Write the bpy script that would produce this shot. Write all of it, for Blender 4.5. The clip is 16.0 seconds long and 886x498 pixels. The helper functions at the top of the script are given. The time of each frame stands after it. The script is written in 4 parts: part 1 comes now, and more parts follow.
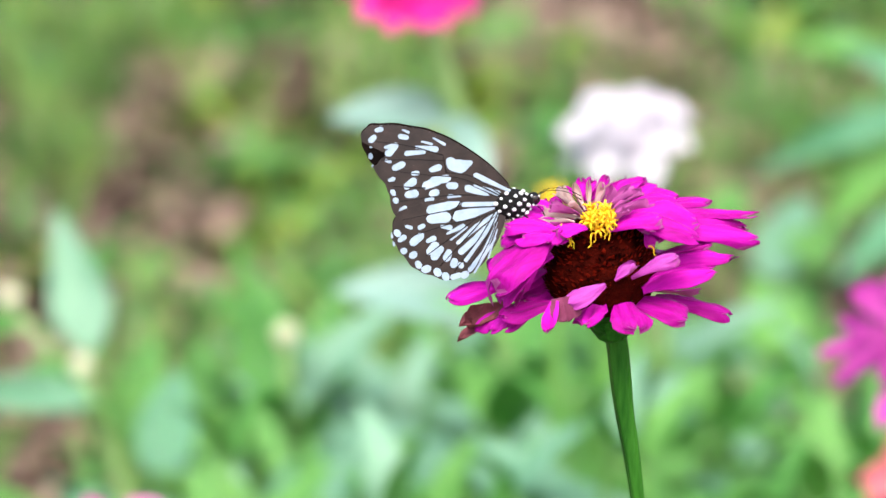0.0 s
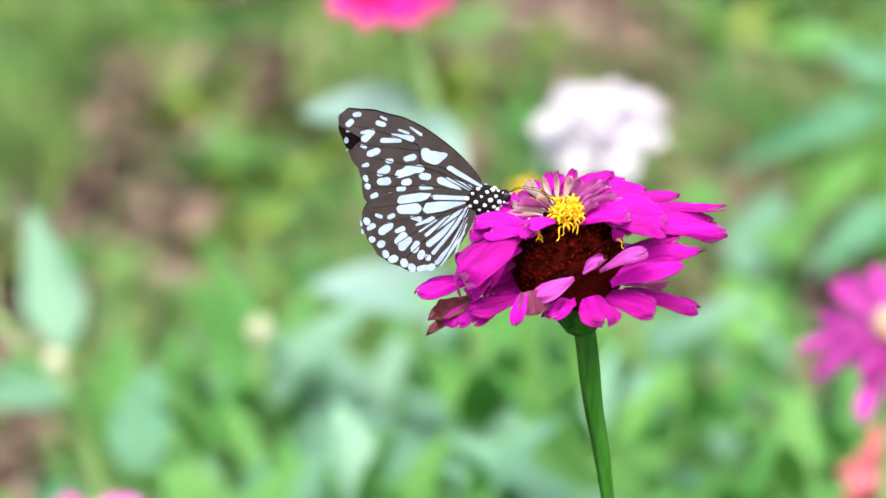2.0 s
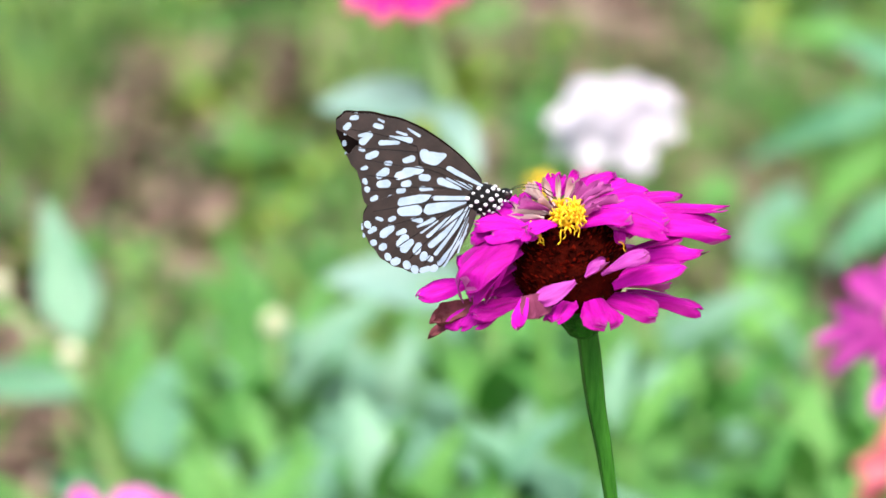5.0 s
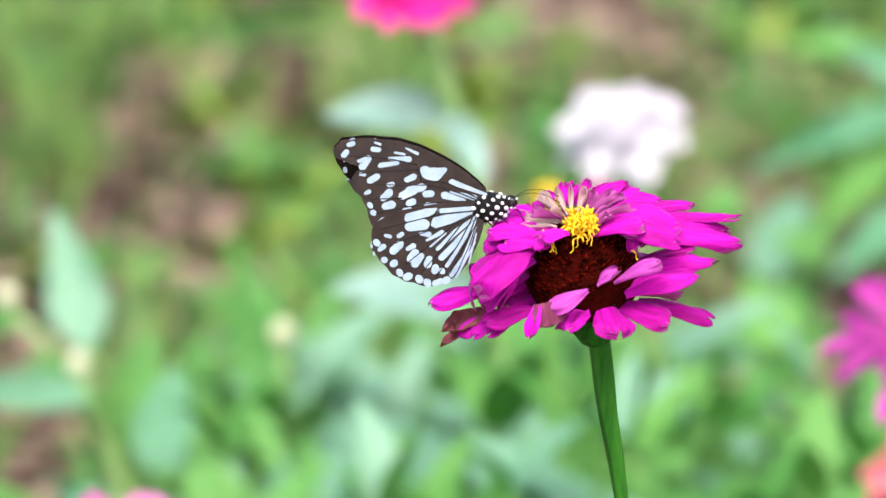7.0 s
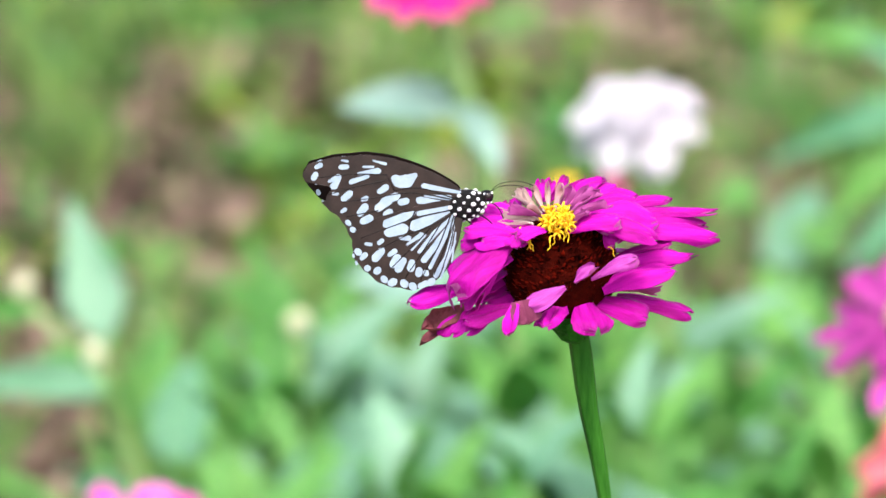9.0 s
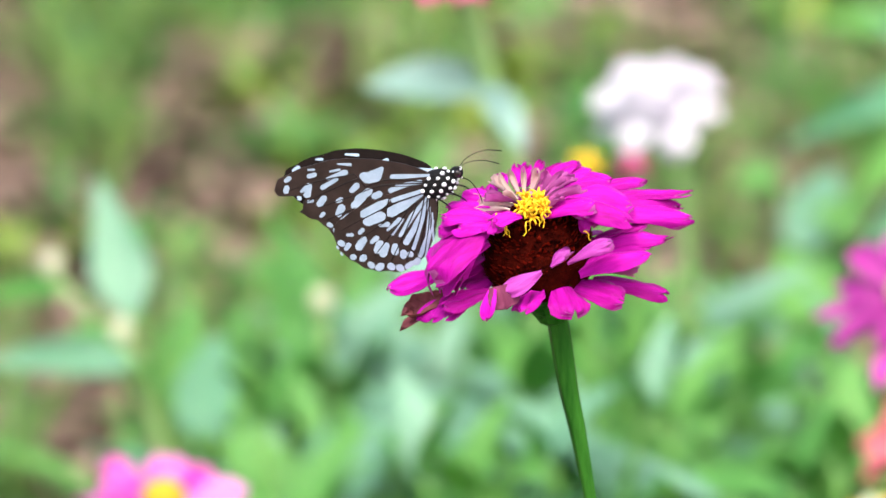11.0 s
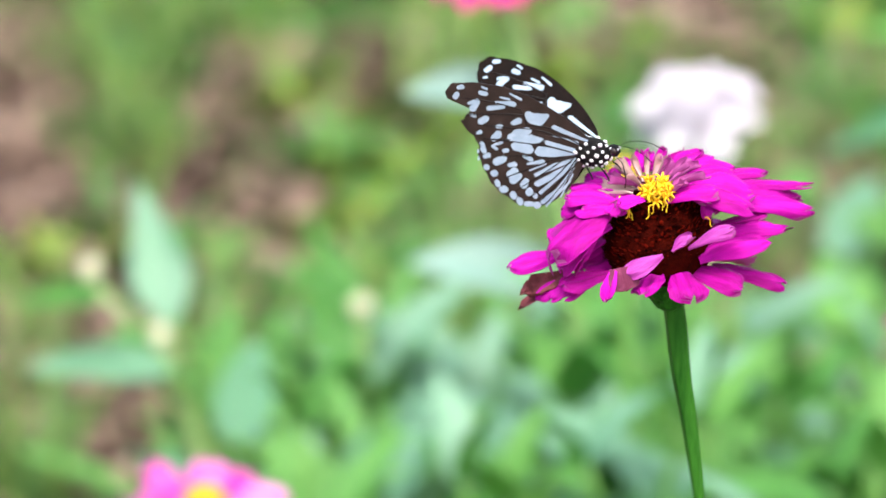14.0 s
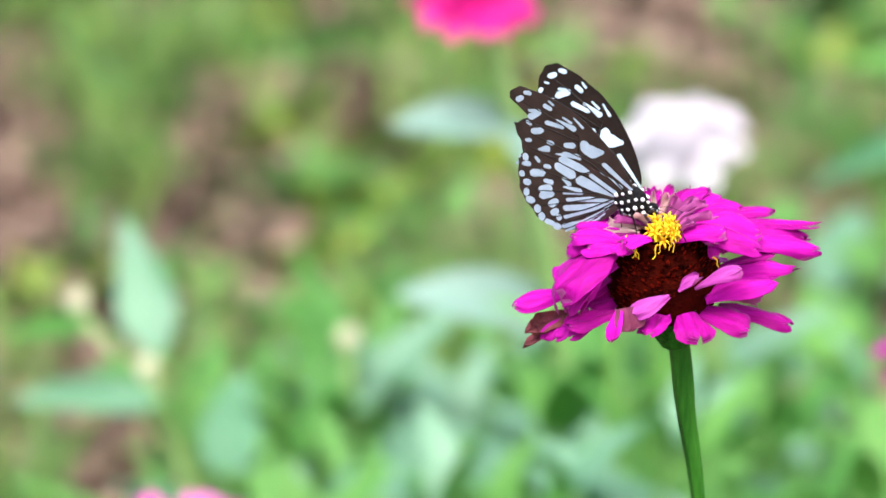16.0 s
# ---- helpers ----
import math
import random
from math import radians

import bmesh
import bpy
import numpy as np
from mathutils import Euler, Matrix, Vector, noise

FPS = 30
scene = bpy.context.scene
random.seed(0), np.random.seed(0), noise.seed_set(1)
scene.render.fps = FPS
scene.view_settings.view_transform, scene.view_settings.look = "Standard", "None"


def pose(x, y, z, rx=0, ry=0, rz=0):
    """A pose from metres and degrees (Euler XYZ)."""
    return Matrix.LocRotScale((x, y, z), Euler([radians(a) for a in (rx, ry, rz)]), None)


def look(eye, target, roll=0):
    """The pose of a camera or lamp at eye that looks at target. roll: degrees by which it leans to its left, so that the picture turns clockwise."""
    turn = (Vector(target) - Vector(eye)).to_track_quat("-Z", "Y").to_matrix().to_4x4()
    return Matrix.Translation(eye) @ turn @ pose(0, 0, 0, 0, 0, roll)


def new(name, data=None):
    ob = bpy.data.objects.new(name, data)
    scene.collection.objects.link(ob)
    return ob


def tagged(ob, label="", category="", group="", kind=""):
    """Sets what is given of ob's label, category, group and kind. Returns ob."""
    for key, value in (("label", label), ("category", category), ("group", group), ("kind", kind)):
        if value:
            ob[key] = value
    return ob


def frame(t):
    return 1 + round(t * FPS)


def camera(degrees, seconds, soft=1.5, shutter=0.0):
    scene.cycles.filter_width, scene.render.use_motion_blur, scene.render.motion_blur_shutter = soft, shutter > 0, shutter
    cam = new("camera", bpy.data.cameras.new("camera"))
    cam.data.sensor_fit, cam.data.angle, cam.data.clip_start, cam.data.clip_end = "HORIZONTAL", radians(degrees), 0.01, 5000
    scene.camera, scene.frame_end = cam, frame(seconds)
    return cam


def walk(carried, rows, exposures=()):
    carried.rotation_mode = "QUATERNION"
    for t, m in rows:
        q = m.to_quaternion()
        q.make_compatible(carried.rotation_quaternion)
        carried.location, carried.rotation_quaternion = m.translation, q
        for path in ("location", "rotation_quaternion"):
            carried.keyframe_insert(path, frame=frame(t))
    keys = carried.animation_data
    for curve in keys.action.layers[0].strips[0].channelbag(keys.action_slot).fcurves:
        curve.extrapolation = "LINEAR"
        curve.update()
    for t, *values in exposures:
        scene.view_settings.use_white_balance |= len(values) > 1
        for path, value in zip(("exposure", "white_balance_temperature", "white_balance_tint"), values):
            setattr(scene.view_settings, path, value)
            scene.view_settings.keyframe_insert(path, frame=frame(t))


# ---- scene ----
# Camera: a long lens held by hand over a flower bed, aimed 17 degrees down.
# Rows: seconds, metres forward, degrees down, degrees to the left.
VIEW = [(0.0, 0.045, 16.581, -0.803), (0.5, 0.045, 16.624, -1.005), (1.0, 0.045, 16.603, -1.129),
        (1.5, 0.045, 16.609, -1.155), (2.0, 0.045, 16.64, -1.178), (2.5, 0.045, 16.685, -1.09),
        (3.0, 0.045, 16.476, -1.022), (3.5, 0.045, 16.402, -1.185), (4.0, 0.045, 16.615, -1.135),
        (6.3, 0.04, 16.76, -0.837), (6.5, 0.039, 16.715, -0.968), (7.0, 0.038, 16.556, -0.857),
        (7.5, 0.036, 16.549, -0.857), (8.0, 0.034, 16.421, -0.955), (8.5, 0.032, 16.545, -0.845),
        (9.0, 0.031, 16.631, -0.639), (11.5, 0.0, 16.797, -0.147), (12.0, 0.0, 16.963, 0.017),
        (12.5, 0.0, 17.002, -0.001), (13.0, 0.0, 16.97, 0.019), (13.5, 0.0, 16.782, 0.154),
        (14.0, 0.0, 16.612, 0.248), (14.5, 0.0, 16.355, 0.209), (15.0, 0.0, 16.204, 0.066),
        (15.5, 0.0, 16.179, 0.125), (16.0, 0.0, 16.182, 0.054)]
cam = camera(12, 16.0)
cam.data.dof.use_dof = True
cam.data.dof.focus_distance = 1.19
cam.data.dof.aperture_fstop = 10.0
cam.data.dof.aperture_blades = 0
walk(cam, [(t, pose(0, fwd, 0.95, 90 - down, 0, left)) for t, fwd, down, left in VIEW])

# ---- light: bright overcast sky, very soft sun ----
world = bpy.data.worlds.new("sky")
scene.world = world
world.use_nodes = True
wn, wl = world.node_tree.nodes, world.node_tree.links
sky = wn.new("ShaderNodeTexSky")
sky.sky_type = 'NISHITA'
sky.sun_disc = False
sky.sun_elevation, sky.sun_rotation = radians(55), radians(150)
sky.air_density, sky.dust_density, sky.ozone_density = 1.0, 4.0, 1.0
wn["Background"].inputs["Strength"].default_value = 0.12
wl.new(sky.outputs["Color"], wn["Background"].inputs["Color"])
sun = new("sun", bpy.data.lights.new("sun", 'SUN'))
sun.data.energy, sun.data.angle, sun.data.color = 1.5, radians(25), (1.0, 0.96, 0.9)
sun.matrix_world = look((-0.9, -1.3, 2.6), (0, 0, 0))
scene.view_settings.exposure = 1.38


# ---- materials ----
def material(name, low, high, rough=0.6, scale=40.0, bump=0.0, bump_scale=200.0, detail=6.0, sheen=0.0,
             translucent=0.0, stretch=(1, 1, 1), per_object=0.0, specular=0.5, per_island=0.0):
    """Two base colours mixed by noise at two scales, with relief, and a little light passing through leaves."""
    m = bpy.data.materials.new(name)
    m.use_nodes = True
    n, l = m.node_tree.nodes, m.node_tree.links
    b = n["Principled BSDF"]
    b.inputs["Roughness"].default_value = rough
    b.inputs["Specular IOR Level"].default_value = specular
    co = n.new("ShaderNodeTexCoord")
    mp = n.new("ShaderNodeMapping")
    mp.inputs["Scale"].default_value = stretch
    l.new(co.outputs["Object"], mp.inputs["Vector"])
    big, fine = n.new("ShaderNodeTexNoise"), n.new("ShaderNodeTexNoise")
    big.inputs["Scale"].default_value, big.inputs["Detail"].default_value = scale, detail
    fine.inputs["Scale"].default_value, fine.inputs["Detail"].default_value = scale * 7.3, 3.0
    for tex in (big, fine):
        l.new(mp.outputs["Vector"], tex.inputs["Vector"])
    add = n.new("ShaderNodeMath")
    add.operation = 'MULTIPLY_ADD'
    add.inputs[1].default_value = 0.35
    l.new(fine.outputs["Fac"], add.inputs[0])
    l.new(big.outputs["Fac"], add.inputs[2])
    last = add
    if per_object or per_island:
        if per_object:
            src = n.new("ShaderNodeObjectInfo").outputs["Random"]
        else:
            src = n.new("ShaderNodeNewGeometry").outputs["Random Per Island"]
        off = n.new("ShaderNodeMath")
        off.operation = 'MULTIPLY_ADD'
        off.inputs[1].default_value = per_object or per_island
        l.new(src, off.inputs[0])
        l.new(add.outputs[0], off.inputs[2])
        cen = n.new("ShaderNodeMath")
        cen.operation = 'SUBTRACT'
        cen.inputs[1].default_value = (per_object or per_island) / 2
        l.new(off.outputs[0], cen.inputs[0])
        last = cen
    ramp = n.new("ShaderNodeMapRange")
    ramp.inputs["From Min"].default_value, ramp.inputs["From Max"].default_value = 0.42, 0.92
    l.new(last.outputs[0], ramp.inputs["Value"])
    mix = n.new("ShaderNodeMix")
    mix.data_type = 'RGBA'
    mix.inputs["A"].default_value, mix.inputs["B"].default_value = (*low, 1), (*high, 1)
    l.new(ramp.outputs["Result"], mix.inputs["Factor"])
    l.new(mix.outputs["Result"], b.inputs["Base Color"])
    if sheen:
        b.inputs["Sheen Weight"].default_value = sheen
    if bump:
        bt, bn = n.new("ShaderNodeTexNoise"), n.new("ShaderNodeBump")
        bt.inputs["Scale"].default_value, bt.inputs["Detail"].default_value = bump_scale, 4.0
        l.new(mp.outputs["Vector"], bt.inputs["Vector"])
        bn.inputs["Strength"].default_value, bn.inputs["Distance"].default_value = bump, 0.002
        l.new(bt.outputs["Fac"], bn.inputs["Height"])
        l.new(bn.outputs["Normal"], b.inputs["Normal"])
    if translucent:
        tr, sh = n.new("ShaderNodeBsdfTranslucent"), n.new("ShaderNodeMixShader")
        l.new(mix.outputs["Result"], tr.inputs["Color"])
        sh.inputs["Fac"].default_value = translucent
        l.new(b.outputs["BSDF"], sh.inputs[1])
        l.new(tr.outputs["BSDF"], sh.inputs[2])
        l.new(sh.outputs["Shader"], n["Material Output"].inputs["Surface"])
    return m


STREAK = (0.35, 3.0, 1.0)
M_PETAL = material("magenta_petal", (0.33, 0.001, 0.205), (0.69, 0.008, 0.52), 0.48, 160, 0.25, 600, sheen=0.05,
                   translucent=0.15, stretch=STREAK, per_object=0.35, specular=0.09)
M_PETAL_BACK = material("mauve_petal_back", (0.38, 0.035, 0.26), (0.58, 0.15, 0.44), 0.7, 120, 0.25, 500,
                        translucent=0.2, stretch=STREAK, specular=0.2)
M_PETAL_PALE = material("faded_petal", (0.55, 0.30, 0.32), (0.70, 0.53, 0.48), 0.7, 160, 0.3, 600,
                        translucent=0.2, stretch=STREAK, per_object=0.5)
M_PETAL_DRY = material("withered_petal", (0.10, 0.022, 0.022), (0.28, 0.055, 0.075), 0.8, 200, 0.5, 600)
M_PETAL_DULL = material("dull_petal_back", (0.12, 0.018, 0.050), (0.22, 0.040, 0.10), 0.7, 160, 0.3, 600, stretch=STREAK, specular=0.2)
M_PINK = material("pink_petal", (0.66, 0.012, 0.38), (0.80, 0.28, 0.64), 0.6, 60, translucent=0.25, per_object=1.1)
M_CENTRE = material("pale_floret", (0.42, 0.22, 0.14), (0.60, 0.42, 0.28), 0.7, 200, per_object=0.4)
M_GOLD = material("golden_floret", (0.62, 0.26, 0.003), (0.84, 0.46, 0.008), 0.7, 200, 0.4, 500)
M_PURPLE = material("purple_magenta_petal", (0.28, 0.002, 0.19), (0.54, 0.04, 0.37), 0.6, 120, translucent=0.15, stretch=STREAK, per_object=0.6)
M_HOT = material("hot_pink_petal", (0.76, 0.006, 0.28), (0.88, 0.02, 0.40), 0.6, 60, translucent=0.25, per_object=0.3)
M_CORAL = material("coral_petal", (0.62, 0.09, 0.13), (0.76, 0.21, 0.24), 0.6, 60, translucent=0.25, per_object=0.4)
M_WHITE = material("white_petal", (0.73, 0.69, 0.75), (0.82, 0.79, 0.84), 0.6, 60, translucent=0.45, per_object=0.4)
M_ROSE = material("rose_petal", (0.62, 0.05, 0.24), (0.78, 0.15, 0.38), 0.6, 60, translucent=0.25, per_object=0.4)
M_CREAM = material("cream_floret", (0.52, 0.54, 0.30), (0.70, 0.70, 0.48), 0.7, 80, per_object=0.4)
M_YELLOW = material("yellow_floret", (0.84, 0.44, 0.003), (0.95, 0.66, 0.008), 0.6, 300, 0.2, 800, per_object=0.4)
M_CONE = material("maroon_cone", (0.008, 0.0006, 0.0004), (0.055, 0.0035, 0.0015), 0.9, 250, 0.6, 900, specular=0.02)
M_CHAFF = material("maroon_chaff", (0.010, 0.0010, 0.0007), (0.20, 0.011, 0.004), 0.6, 250, per_island=0.9, translucent=0.1, specular=0.04)
M_STEM = material("green_stem", (0.005, 0.062, 0.006), (0.060, 0.24, 0.027), 0.42, 120, 0.5, 700, stretch=(1, 1, 0.12), specular=0.06)
M_CALYX = material("dark_calyx", (0.004, 0.055, 0.005), (0.030, 0.18, 0.016), 0.5, 200, 0.3, 700, per_object=0.4, specular=0.05)
M_LEAF = material("zinnia_leaf", (0.095, 0.35, 0.058), (0.22, 0.52, 0.11), 0.42, 25, 0.3, 150,
                  translucent=0.4, per_object=0.4, specular=0.6)
M_LEAF_PALE = material("bluish_leaf", (0.16, 0.40, 0.22), (0.28, 0.53, 0.34), 0.38, 25, 0.3, 150,
                       translucent=0.3, per_object=0.4, specular=0.8)
# Leaf green lightened towards blue: the sky's sheen is put into the base colour.
M_LEAF_SKY = material("sky_sheen_leaf", (0.22, 0.41, 0.32), (0.33, 0.51, 0.42), 0.35, 25, 0.2, 150, translucent=0.2, specular=0.6)
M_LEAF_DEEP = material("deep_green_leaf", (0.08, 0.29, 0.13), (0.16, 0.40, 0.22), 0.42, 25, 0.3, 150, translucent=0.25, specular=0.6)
M_PETAL_LIGHT = material("lavender_pink_petal", (0.46, 0.02, 0.36), (0.62, 0.09, 0.54), 0.5, 160, 0.35, 600, sheen=0.1, translucent=0.2, stretch=STREAK)
M_BGSTEM = material("pale_stem", (0.26, 0.46, 0.13), (0.38, 0.58, 0.22), 0.5, 60)
M_LEAFSTEM = material("leafy_stem", (0.09, 0.26, 0.04), (0.18, 0.40, 0.08), 0.5, 60)
M_GRASS = material("grass_blades", (0.045, 0.18, 0.035), (0.29, 0.43, 0.10), 0.5, 15, translucent=0.35, per_island=0.3)
M_WEED = material("weed_leaf", (0.05, 0.20, 0.03), (0.14, 0.36, 0.06), 0.45, 30, translucent=0.3, per_object=0.6)
M_WEED_YELLOW = material("yellow_weed_leaf", (0.13, 0.27, 0.03), (0.34, 0.44, 0.06), 0.5, 30, translucent=0.3, per_object=0.6)
M_SOIL = material("brown_soil", (0.035, 0.018, 0.011), (0.23, 0.15, 0.10), 0.9, 14, 1.0, 60)
M_LITTER = material("dead_leaves", (0.06, 0.030, 0.020), (0.34, 0.24, 0.175), 0.8, 30, per_island=0.9)
M_WING = material("brown_wing_underside", (0.010, 0.0062, 0.0058), (0.042, 0.0255, 0.0230), 0.32, 220, 0.05, 900, specular=0.7)
M_WING_UPPER = material("black_wing_upperside", (0.003, 0.0018, 0.0014), (0.012, 0.0060, 0.0042), 0.7, 160, 0.1, 900, specular=0.1)
M_VEIN = material("dark_vein", (0.006, 0.004, 0.004), (0.016, 0.011, 0.010), 0.5, 400, specular=0.3)
M_SPOT = material("bluish_white_spot", (0.31, 0.42, 0.54), (0.46, 0.57, 0.69), 0.6, 260, specular=0.3)
M_BODY = material("black_body", (0.003, 0.003, 0.0035), (0.012, 0.011, 0.011), 0.6, 600, 0.6, 1500, specular=0.15)
M_DOT = material("white_body_spot", (0.70, 0.72, 0.74), (0.85, 0.86, 0.88), 0.6, 600)
M_EYE = material("dark_eye", (0.01, 0.008, 0.008), (0.03, 0.02, 0.02), 0.15, 500)


# ---- building helpers ----
def part(name, bm, mat, parent, label="", m=None):
    """Link a bmesh or a mesh as one smooth object under a thing."""
    if isinstance(bm, bmesh.types.BMesh):
        data = bpy.data.meshes.new(name)
        bm.normal_update()
        bm.to_mesh(data)
        bm.free()
    else:
        data = bm
    for one in (mat if isinstance(mat, (list, tuple)) else (mat,)):
        if len(data.materials) < (len(mat) if isinstance(mat, (list, tuple)) else 1):
            data.materials.append(one)
    data.shade_smooth()
    ob = new(name, data)
    ob.parent = parent
    if m is not None:
        ob.matrix_basis = m
    return tagged(ob, label)


def thing(name, m, label, category, group=""):
    ob = new(name)
    ob.empty_display_size = 0.02
    ob.matrix_basis = m
    return tagged(ob, label, category, group)


def mesh_of(bm, name):
    data = bpy.data.meshes.new(name)
    bm.normal_update()
    bm.to_mesh(data)
    bm.free()
    return data


def sheet(nu, nv, fn, thick):
    """A thin closed sheet: fn(u, v) gives the upper side, u along 0..1, v across -1..1. The underside has material 1."""
    bm = bmesh.new()
    top, low = [], []
    for i in range(nu + 1):
        a, b = [], []
        for j in range(nv + 1):
            p = Vector(fn(i / nu, 2 * j / nv - 1))
            a.append(bm.verts.new(p))
            b.append(bm.verts.new(p - Vector((0, 0, thick))))
        top.append(a)
        low.append(b)
    for i in range(nu):
        for j in range(nv):
            bm.faces.new((top[i][j], top[i + 1][j], top[i + 1][j + 1], top[i][j + 1]))
            bm.faces.new((low[i][j], low[i][j + 1], low[i + 1][j + 1], low[i + 1][j])).material_index = 1
    rim = [(i, 0) for i in range(nu)] + [(nu, j) for j in range(nv)] + [(i, nv) for i in range(nu, 0, -1)] + [(0, j) for j in range(nv, 0, -1)]
    for k, (i, j) in enumerate(rim):
        i2, j2 = rim[(k + 1) % len(rim)]
        edge = bm.faces.new((top[i][j], low[i][j], low[i2][j2], top[i2][j2]))
        for e in edge.edges:
            e.smooth = False
    return bm


def tube(bm, pts, radii, sides=10):
    """A round tapering tube through the points, closed at both ends."""
    rings = []
    pts = [Vector(p) for p in pts]
    for k, p in enumerate(pts):
        d = (pts[min(k + 1, len(pts) - 1)] - pts[max(k - 1, 0)]).normalized()
        side = d.cross(Vector((0.31, 0.9, 0.17))).normalized()
        up = d.cross(side)
        rings.append([bm.verts.new(p + radii[k] * (math.cos(6.28318 * s / sides) * side + math.sin(6.28318 * s / sides) * up))
                      for s in range(sides)])
    for a, b in zip(rings, rings[1:]):
        for s in range(sides):
            bm.faces.new((a[s], a[(s + 1) % sides], b[(s + 1) % sides], b[s]))
    bm.faces.new(rings[0][::-1])
    bm.faces.new(rings[-1])
    return bm


def smooth_line(pts, steps=6):
    """A Catmull-Rom line through the points."""
    pts = [Vector(p) for p in pts]
    ext = [2 * pts[0] - pts[1]] + pts + [2 * pts[-1] - pts[-2]]
    out = []
    for a, b, c, d in zip(ext, ext[1:], ext[2:], ext[3:]):
        for s in range(steps):
            t = s / steps
            out.append(0.5 * ((2 * b) + (c - a) * t + (2 * a - 5 * b + 4 * c - d) * t * t + (3 * b - a - 3 * c + d) * t ** 3))
    return out + [pts[-1]]


def lathe(profile, sides=24, rough=0.0, seed=0.0):
    bm = bmesh.new()
    rings = []
    for r, z in profile:
        ring = []
        for s in range(sides):
            a = 6.28318 * s / sides
            k = 1 + rough * noise.noise((3 * math.cos(a), 3 * math.sin(a), z * 150 + seed))
            ring.append(bm.verts.new((r * k * math.cos(a), r * k * math.sin(a), z)))
        rings.append(ring)
    for a, b in zip(rings, rings[1:]):
        for s in range(sides):
            bm.faces.new((a[s], a[(s + 1) % sides], b[(s + 1) % sides], b[s]))
    bm.faces.new(rings[0][::-1])
    bm.faces.new(rings[-1])
    return bm


def ball(bm, centre, size, seg=12, rings=8):
    made = bmesh.ops.create_uvsphere(bm, u_segments=seg, v_segments=rings, radius=1)
    bmesh.ops.transform(bm, matrix=Matrix.Translation(centre) @ Matrix.Diagonal((*size, 1)), verts=made["verts"])


def petal_bm(length, width, curl, cup, seed, notch=0.06, nu=16, nv=8, base=0.3, ragged=0.0, blunt=0.62):
    """A zinnia ray petal: narrow foot, broad rounded end with notches or worn teeth, lengthwise ridges."""
    ph = seed * 1.7

    def fn(u, v):
        w = width / 2 * (base + (1 - base) * math.sin(min(u / 0.68, 1) * math.pi / 2) ** 1.2)
        if u > blunt:
            w *= math.sqrt(max(1 - ((u - blunt) / (1.004 - blunt)) ** 2.8, 0.0))
        tip = 1 - notch * math.cos(v * 6.5 + ph) * max(0, u - 0.75) * 4 * (1 - 0.4 * abs(v))
        tip -= ragged * max(0, u - 0.6) * 2.5 * (0.5 + 0.8 * noise.noise((v * 4.5 + seed * 5, seed, 2.0)) + 0.4 * noise.noise((v * 11 + seed, seed, 5.0)))
        w *= 1 + ragged * 0.7 * noise.noise((u * 9 + seed, math.copysign(2, v), seed * 2.3)) * min(1, 2 * u)
        x = length * u * tip
        z = -curl * length * u ** 2.2
        z += cup * width * (v * v - 0.3) * u
        z += 0.10 * width * math.sin(u * 6 + ph * 2) * v ** 3 * u
        z += 0.042 * width * math.cos(v * 10 + ph) * u * (1 - 0.5 * u) + 0.09 * width * noise.noise((u * 2.3 + seed, v * 1.6, seed * 3.1))
        z += 0.05 * width * noise.noise((u * 6 + seed * 2, v * 3.5, seed)) * u
        y = w * v * (1 - 0.5 * abs(cup) * v * v) + 0.05 * length * math.sin(u * 2.2 + ph) * u
        return x, y, z
    return sheet(nu, nv, fn, 0.00028)


def leaf_bm(length, width, droop, fold, seed, nu=10, nv=6, pointed=False):
    """A lance-shaped leaf, folded along its midrib, bending down to the tip; a pointed one is broadest near its foot."""
    def fn(u, v):
        w = width / 2 * (math.sin(math.pi * min(u * 0.93 + 0.07, 1) ** 0.75) ** 0.8) if u < 1 else 0.0005
        if pointed:
            w = width / 2 * math.sin(min(1, u / 0.34) * math.pi / 2) ** 0.8 * (1 - 0.98 * max(0, u - 0.34) / 0.66) ** 0.85
        ang = droop * u
        z = -length * droop * u * u * 0.5 + fold * width * abs(v) * math.sin(math.pi * u) * 0.5
        z += 0.05 * width * noise.noise((u * 3 + seed, v * 2, seed)) - 0.012 * width * abs(math.sin(u * 22 + abs(v) * 3))
        return length * u * (1 - 0.12 * ang), w * v, z
    return sheet(nu, nv, fn, 0.0005)


# ---- ground ----
def build_ground():
    bm = bmesh.new()
    xs = [-60, -20, -8, -3] + [-1.5 + 0.05 * i for i in range(61)] + [3, 8, 20, 60]
    ys = [-60, -20, -6, -1, 0.5] + [1.2 + 0.05 * i for i in range(77)] + [6.5, 10, 20, 60, 150]
    rows = []
    for y in ys:
        rows.append([bm.verts.new((x, y, 0.03 * noise.noise((x * 3, y * 3, 0)) + 0.012 * noise.noise((x * 11, y * 11, 4))))
                     for x in xs])
    for a, b in zip(rows, rows[1:]):
        for i in range(len(xs) - 1):
            bm.faces.new((a[i], a[i + 1], b[i + 1], b[i]))
    ob = part("ground", bm, M_SOIL, None)
    tagged(ob, "brown garden soil with dry crumbs", "ground", kind="structure")


# Bare brown patches between the weeds: x, y, radius.
BARE = [(-0.22, 3.63, 0.040), (-0.21, 3.47, 0.024), (-0.35, 3.38, 0.030), (-0.07, 3.73, 0.028), (-0.13, 3.17, 0.015), (0.28, 3.38, 0.034),
        (0.25, 3.33, 0.024), (-0.37, 3.63, 0.032), (-0.40, 3.79, 0.028), (0.15, 3.73, 0.018), (0.26, 3.71, 0.020), (-0.25, 2.75, 0.020), (0.01, 2.59, 0.022)]
